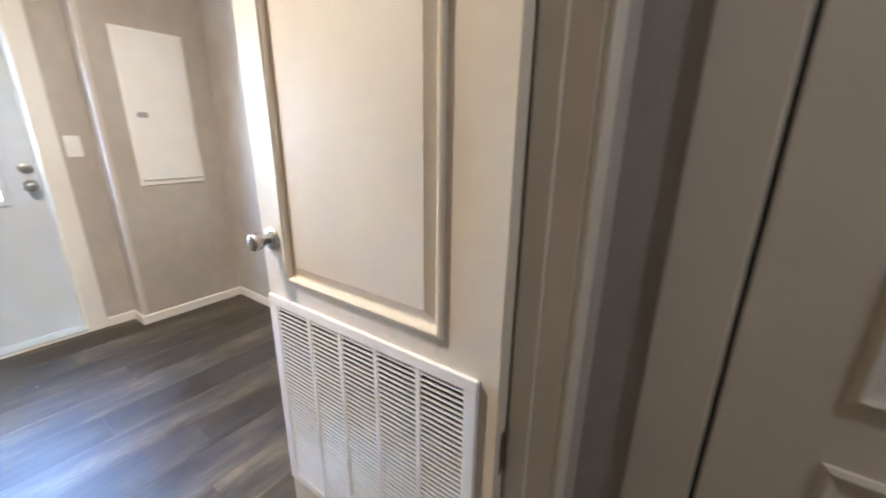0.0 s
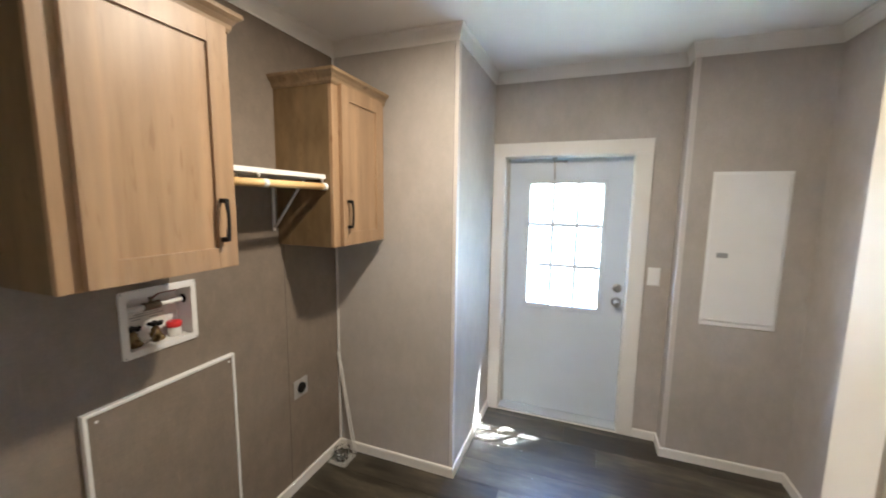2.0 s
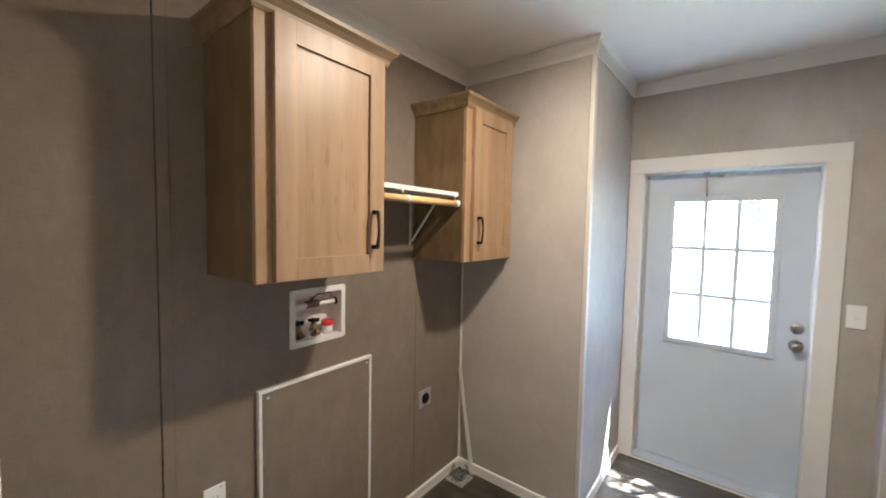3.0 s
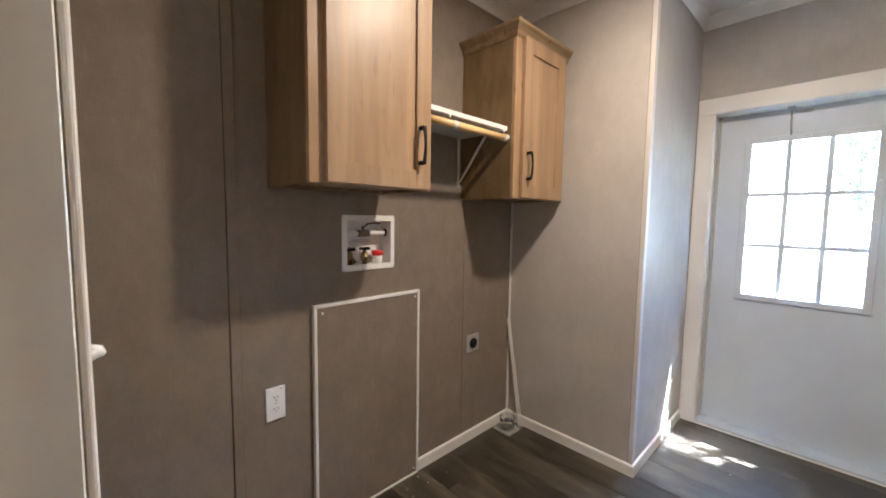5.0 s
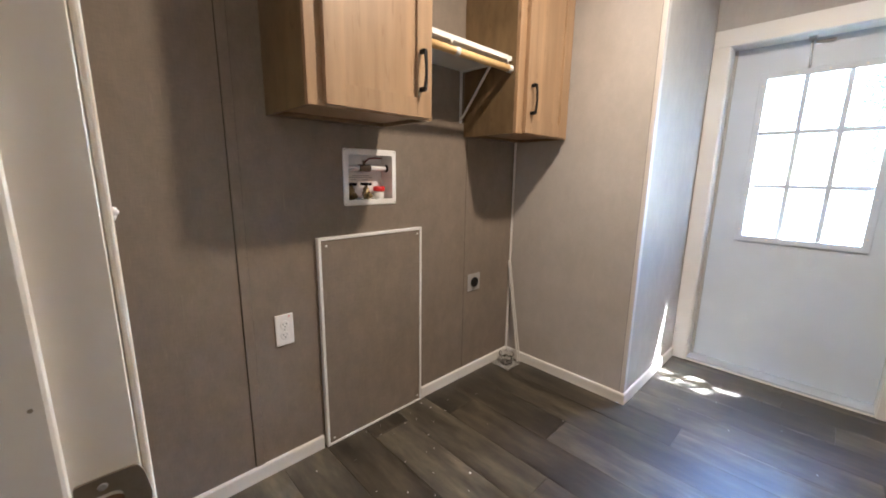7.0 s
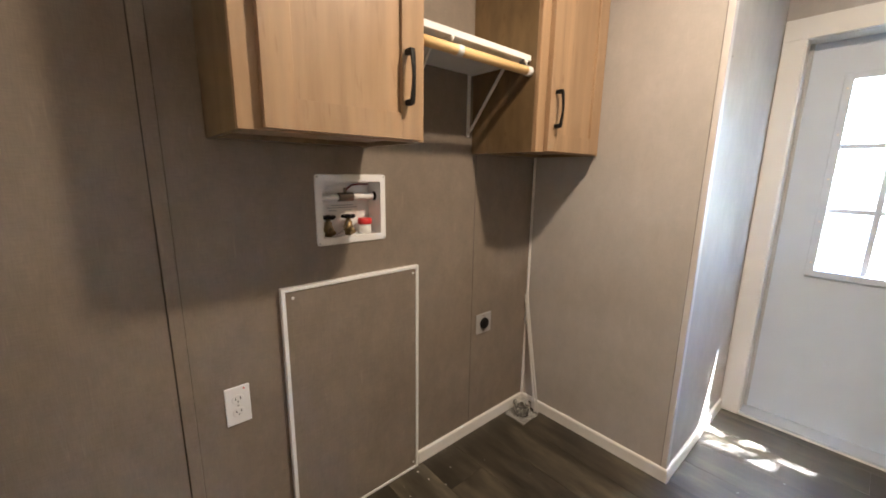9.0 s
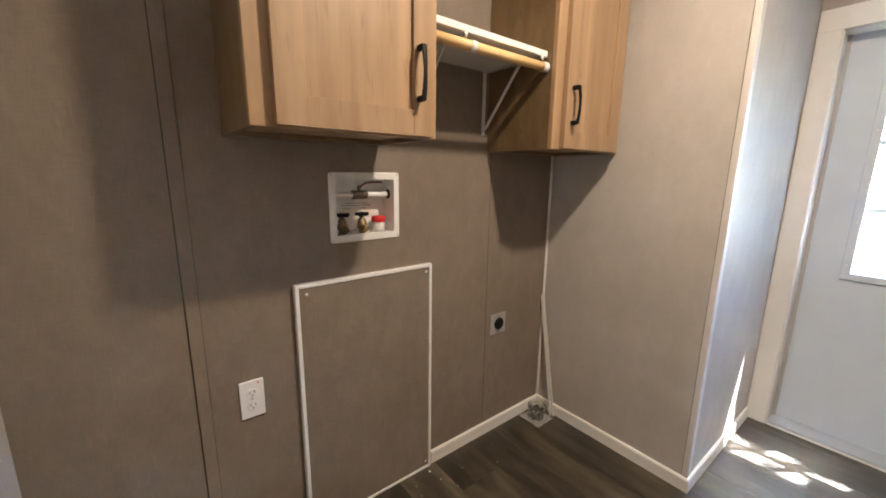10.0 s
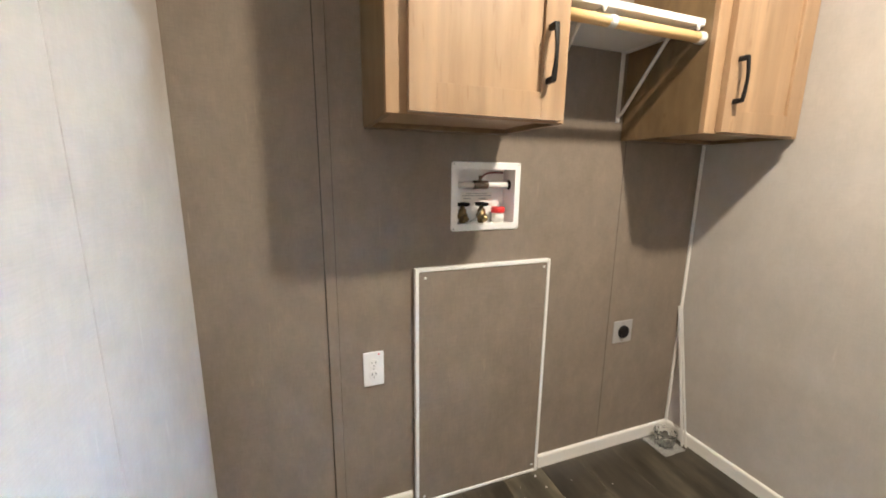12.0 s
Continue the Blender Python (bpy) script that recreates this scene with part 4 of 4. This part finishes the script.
# ---- hall end door ----
def hall_door():
    x = HX1
    d = root("door_3", (x, -3.05, 0), "cream panel door in the hall, closed", "door", kind="structure")
    part("leaf", box(x + 0.008, x + 0.043, -3.045, -2.280, 0.012, 2.02, 0.002), DOORWHITE, d)
    for z0, z1 in ((0.14, 0.70), (0.82, 1.88)):
        bm = bmesh.new()
        rings = [[bm.verts.new((x + 0.008 - p, y, z)) for y, z in ((-2.43 - o, z0 + o), (-2.43 - o, z1 - o), (-2.89 + o, z1 - o), (-2.89 + o, z0 + o))]
                 for o, p in ((0, 0), (0, 0.006), (0.010, 0.011), (0.018, 0.006), (0.030, 0.002))]
        for r, q in zip(rings, rings[1:]):
            for k in range(4):
                bm.faces.new((r[k], r[(k + 1) % 4], q[(k + 1) % 4], q[k]))
        bm.faces.new(rings[-1])
        part("door_panel", bm, DOORWHITE, d)
    fr = root("door_frame_3", (x, -3.05, 0), "cream casing of the hall door", "door frame", kind="structure")
    for y0, y1 in ((-2.266, -2.154), (-3.166, -3.054)):
        part("casing", box(x - 0.014, x, y0, y1, 0, 2.03, 0.004, 2), DOORWHITE, fr)
    part("casing", box(x - 0.014, x, -3.166, -2.154, 2.03, 2.14, 0.004, 2), DOORWHITE, fr)


hall_door()


# ---- outdoors ----
setting("ground", box(-250, 250, -250, 300, -0.75, -0.7), GRASS, "sunlit lawn reaching the distance", "ground")


def tree(x, y, height, seed, leaves=130):
    rnd = random.Random(seed)
    t = root("tree", (x, y, -0.7), "leafy broad tree in full sun, some added unseen to shape daylight", "tree", "trees outside the door")
    bm = bmesh.new()
    top = Vector((x + rnd.uniform(-0.3, 0.3), y + rnd.uniform(-0.3, 0.3), height * 0.6))
    pts = [Vector((x, y, -0.72)).lerp(top, k / 6) + Vector((rnd.uniform(-0.06, 0.06), rnd.uniform(-0.06, 0.06), 0)) * (k > 0) for k in range(7)]
    tips = []
    for i in range(6):
        add_tube(bm, (pts[i], pts[i + 1]), 0.2 - 0.022 * i, 9)
    for k in range(11):
        s = pts[rnd.randint(3, 6)]
        a = rnd.uniform(0, 6.28)
        e = s + Vector((math.cos(a), math.sin(a), rnd.uniform(0.3, 1.2))) * rnd.uniform(0.9, 1.9)
        add_tube(bm, (s, s.lerp(e, 0.5) + Vector((0, 0, 0.1)), e), 0.045, 6)
        tips += [s.lerp(e, 0.6), e]
    part("trunk", bm, BARK, t)
    verts, faces = [], []
    for c in tips + [top + Vector((rnd.gauss(0, 0.8), rnd.gauss(0, 0.8), rnd.gauss(0.4, 0.6))) for _ in range(14)]:
        for _ in range(leaves):
            p = c + Vector((rnd.gauss(0, 0.42), rnd.gauss(0, 0.42), rnd.gauss(0, 0.34)))
            u = Vector((rnd.gauss(0, 1), rnd.gauss(0, 1), rnd.gauss(0, 0.5))).normalized()
            w = u.cross(Vector((rnd.gauss(0, 1), rnd.gauss(0, 1), rnd.gauss(0, 1)))).normalized()
            s = rnd.uniform(0.05, 0.10)
            k = len(verts)
            verts += [p - u * s, p + w * s * 0.45, p + u * s, p - w * s * 0.45]
            faces.append((k, k + 1, k + 2, k + 3))
    mesh = bpy.data.meshes.new("crown")
    mesh.from_pydata(verts, [], faces)
    mesh.materials.append(LEAF)
    ob = new("crown", mesh)
    ob.parent, ob.location = t, -PLACE[t.name]


# First tree dapples the sun; last three are unseen, added to dim side light.
for i, (x, y, h) in enumerate(((3.8, 3.2, 8.2), (-6.2, 15.5, 6.0), (2.1, 22.0, 7.0), (8.5, 17.0, 7.0), (-3.0, 26.0, 7.5), (6.4, 5.2, 7.5), (8.6, 8.4, 8.0), (7.4, 12.5, 7.0))):
    tree(x, y, h, i + 9, 190 if i == 0 else 130)


def shrub(x, y, height, seed):
    rnd = random.Random(seed)
    t = root("shrub", (x, y, -0.7), "dense leafy green shrub, unseen, added to dim the side light", "shrub", "shrubs beside the door")
    bm = bmesh.new()
    for k in range(7):
        a = rnd.uniform(0, 6.28)
        add_tube(bm, ((x, y, -0.72), (x + 0.2 * math.cos(a), y + 0.2 * math.sin(a), height * 0.3), (x + 0.5 * math.cos(a), y + 0.5 * math.sin(a), height * 0.7)), 0.018, 6)
    part("stems", bm, BARK, t)
    verts, faces = [], []
    for _ in range(5200):
        h = rnd.uniform(0.05, 1.0)
        r = 0.85 * math.sqrt(rnd.random()) * (1.0 - 0.55 * h * h)
        a = rnd.uniform(0, 6.28)
        p = Vector((x + r * math.cos(a), y + r * math.sin(a), -0.7 + h * (height + 0.7) + rnd.gauss(0, 0.08)))
        u = Vector((rnd.gauss(0, 1), rnd.gauss(0, 1), rnd.gauss(0, 0.6))).normalized()
        w = u.cross(Vector((rnd.gauss(0, 1), rnd.gauss(0, 1), rnd.gauss(0, 1)))).normalized()
        s, k = rnd.uniform(0.03, 0.07), len(verts)
        verts += [p - u * s, p + w * s * 0.5, p + u * s, p - w * s * 0.5]
        faces.append((k, k + 1, k + 2, k + 3))
    mesh = bpy.data.meshes.new("foliage")
    mesh.from_pydata(verts, [], faces)
    mesh.materials.append(LEAF)
    ob = new("foliage", mesh)
    ob.parent, ob.location = t, -PLACE[t.name]


# Out-of-view shrubs added to cut and green the daylight on the stub wall.
for i, (x, y, h) in enumerate(((3.2, 2.7, 1.6), (3.9, 3.9, 2.3), (4.6, 5.3, 2.2), (5.2, 6.8, 2.5))):
    shrub(x, y, h, i + 20)


# ---- floor planks ----
PLANKS = {}


def plank_mesh(length, width):
    key = (round(length, 3), round(width, 3))
    if key not in PLANKS:
        a, b, c, t = length / 2, width / 2, 0.0008, 0.006
        verts = [(-a, -b, -t), (a, -b, -t), (a, b, -t), (-a, b, -t), (-a, -b, -c), (a, -b, -c), (a, b, -c), (-a, b, -c),
                 (c - a, c - b, 0), (a - c, c - b, 0), (a - c, b - c, 0), (c - a, b - c, 0)]
        faces = [(3, 2, 1, 0), (8, 9, 10, 11)]
        for k in range(4):
            j = (k + 1) % 4
            faces += [(k, j, j + 4, k + 4), (k + 4, j + 4, j + 8, k + 8)]
        m = bpy.data.meshes.new("plank")
        m.from_pydata(verts, [], faces)
        m.materials.append(FLOOR)
        PLANKS[key] = m
    return PLANKS[key]


floor = root("floor", (0, 0, 0), "grey-brown wood-look vinyl plank floor", "floor", kind="structure")
PW, PL, GAP = 0.187, 1.51, 0.0006
JOINTS = {-3: 1.555, -2: 2.25, -1: 1.69, 0: 1.045, 1: 1.50, 2: 0.64, 3: 1.72, 4: 0.765, 5: 0.11}   # known end joints, by row
# how light single planks are, by row and whether they lie before (0) or after (1) the row's joint
TONES = {(-3, 0): 0.30, (-3, 1): 0.55, (-2, 0): 0.40, (-2, 1): 0.30, (-1, 0): 0.62, (-1, 1): 0.35, (0, 0): 0.32, (0, 1): 0.66, (1, 0): 0.42, (1, 1): 0.36,
         (2, 0): 0.22, (2, 1): 0.74, (3, 0): 0.30, (3, 1): 0.40, (4, 0): 0.64, (4, 1): 0.46, (5, 0): 0.26, (5, 1): 0.68, (6, 0): 0.40, (6, 1): 0.36}
TONE = random.Random(3)


def lay(y0, y1, x0, x1, joint, row):
    x = joint - PL * math.ceil((joint - x0) / PL)
    while x < x1:
        a, b = max(x, x0), min(x + PL, x1)
        if b - a > 0.02:
            o = new("plank", plank_mesh(b - a - GAP, y1 - y0 - GAP))
            o.parent, o.location = floor, ((a + b) / 2, (y0 + y1) / 2, 0)
            t = TONES.get((row, int(x > joint - 0.01)), TONE.uniform(0.2, 0.75))
            o.color = (t, t, t, 1)
        x += PL


for row in range(-6, 15):
    hi = min(0.014 - PW * row, 0.985)
    lo = 0.014 - PW * (row + 1)
    joint = JOINTS.get(row, (row * 0.47 + 0.21) % PL)
    for a, b in ((lo, min(hi, 0.0)), (max(lo, 0.0), hi)):
        if b - a > 0.004:
            lay(a, b, 0.0 if b <= 0 else XS, XR if a > YN - 0.05 else HX1, joint, row)
rest = part("hall_planks", box(HX0, HX1, HY, 0.014 - PW * 15, -0.006, 0), FLOOR, floor)
rest.color = (0.45, 0.45, 0.45, 1)
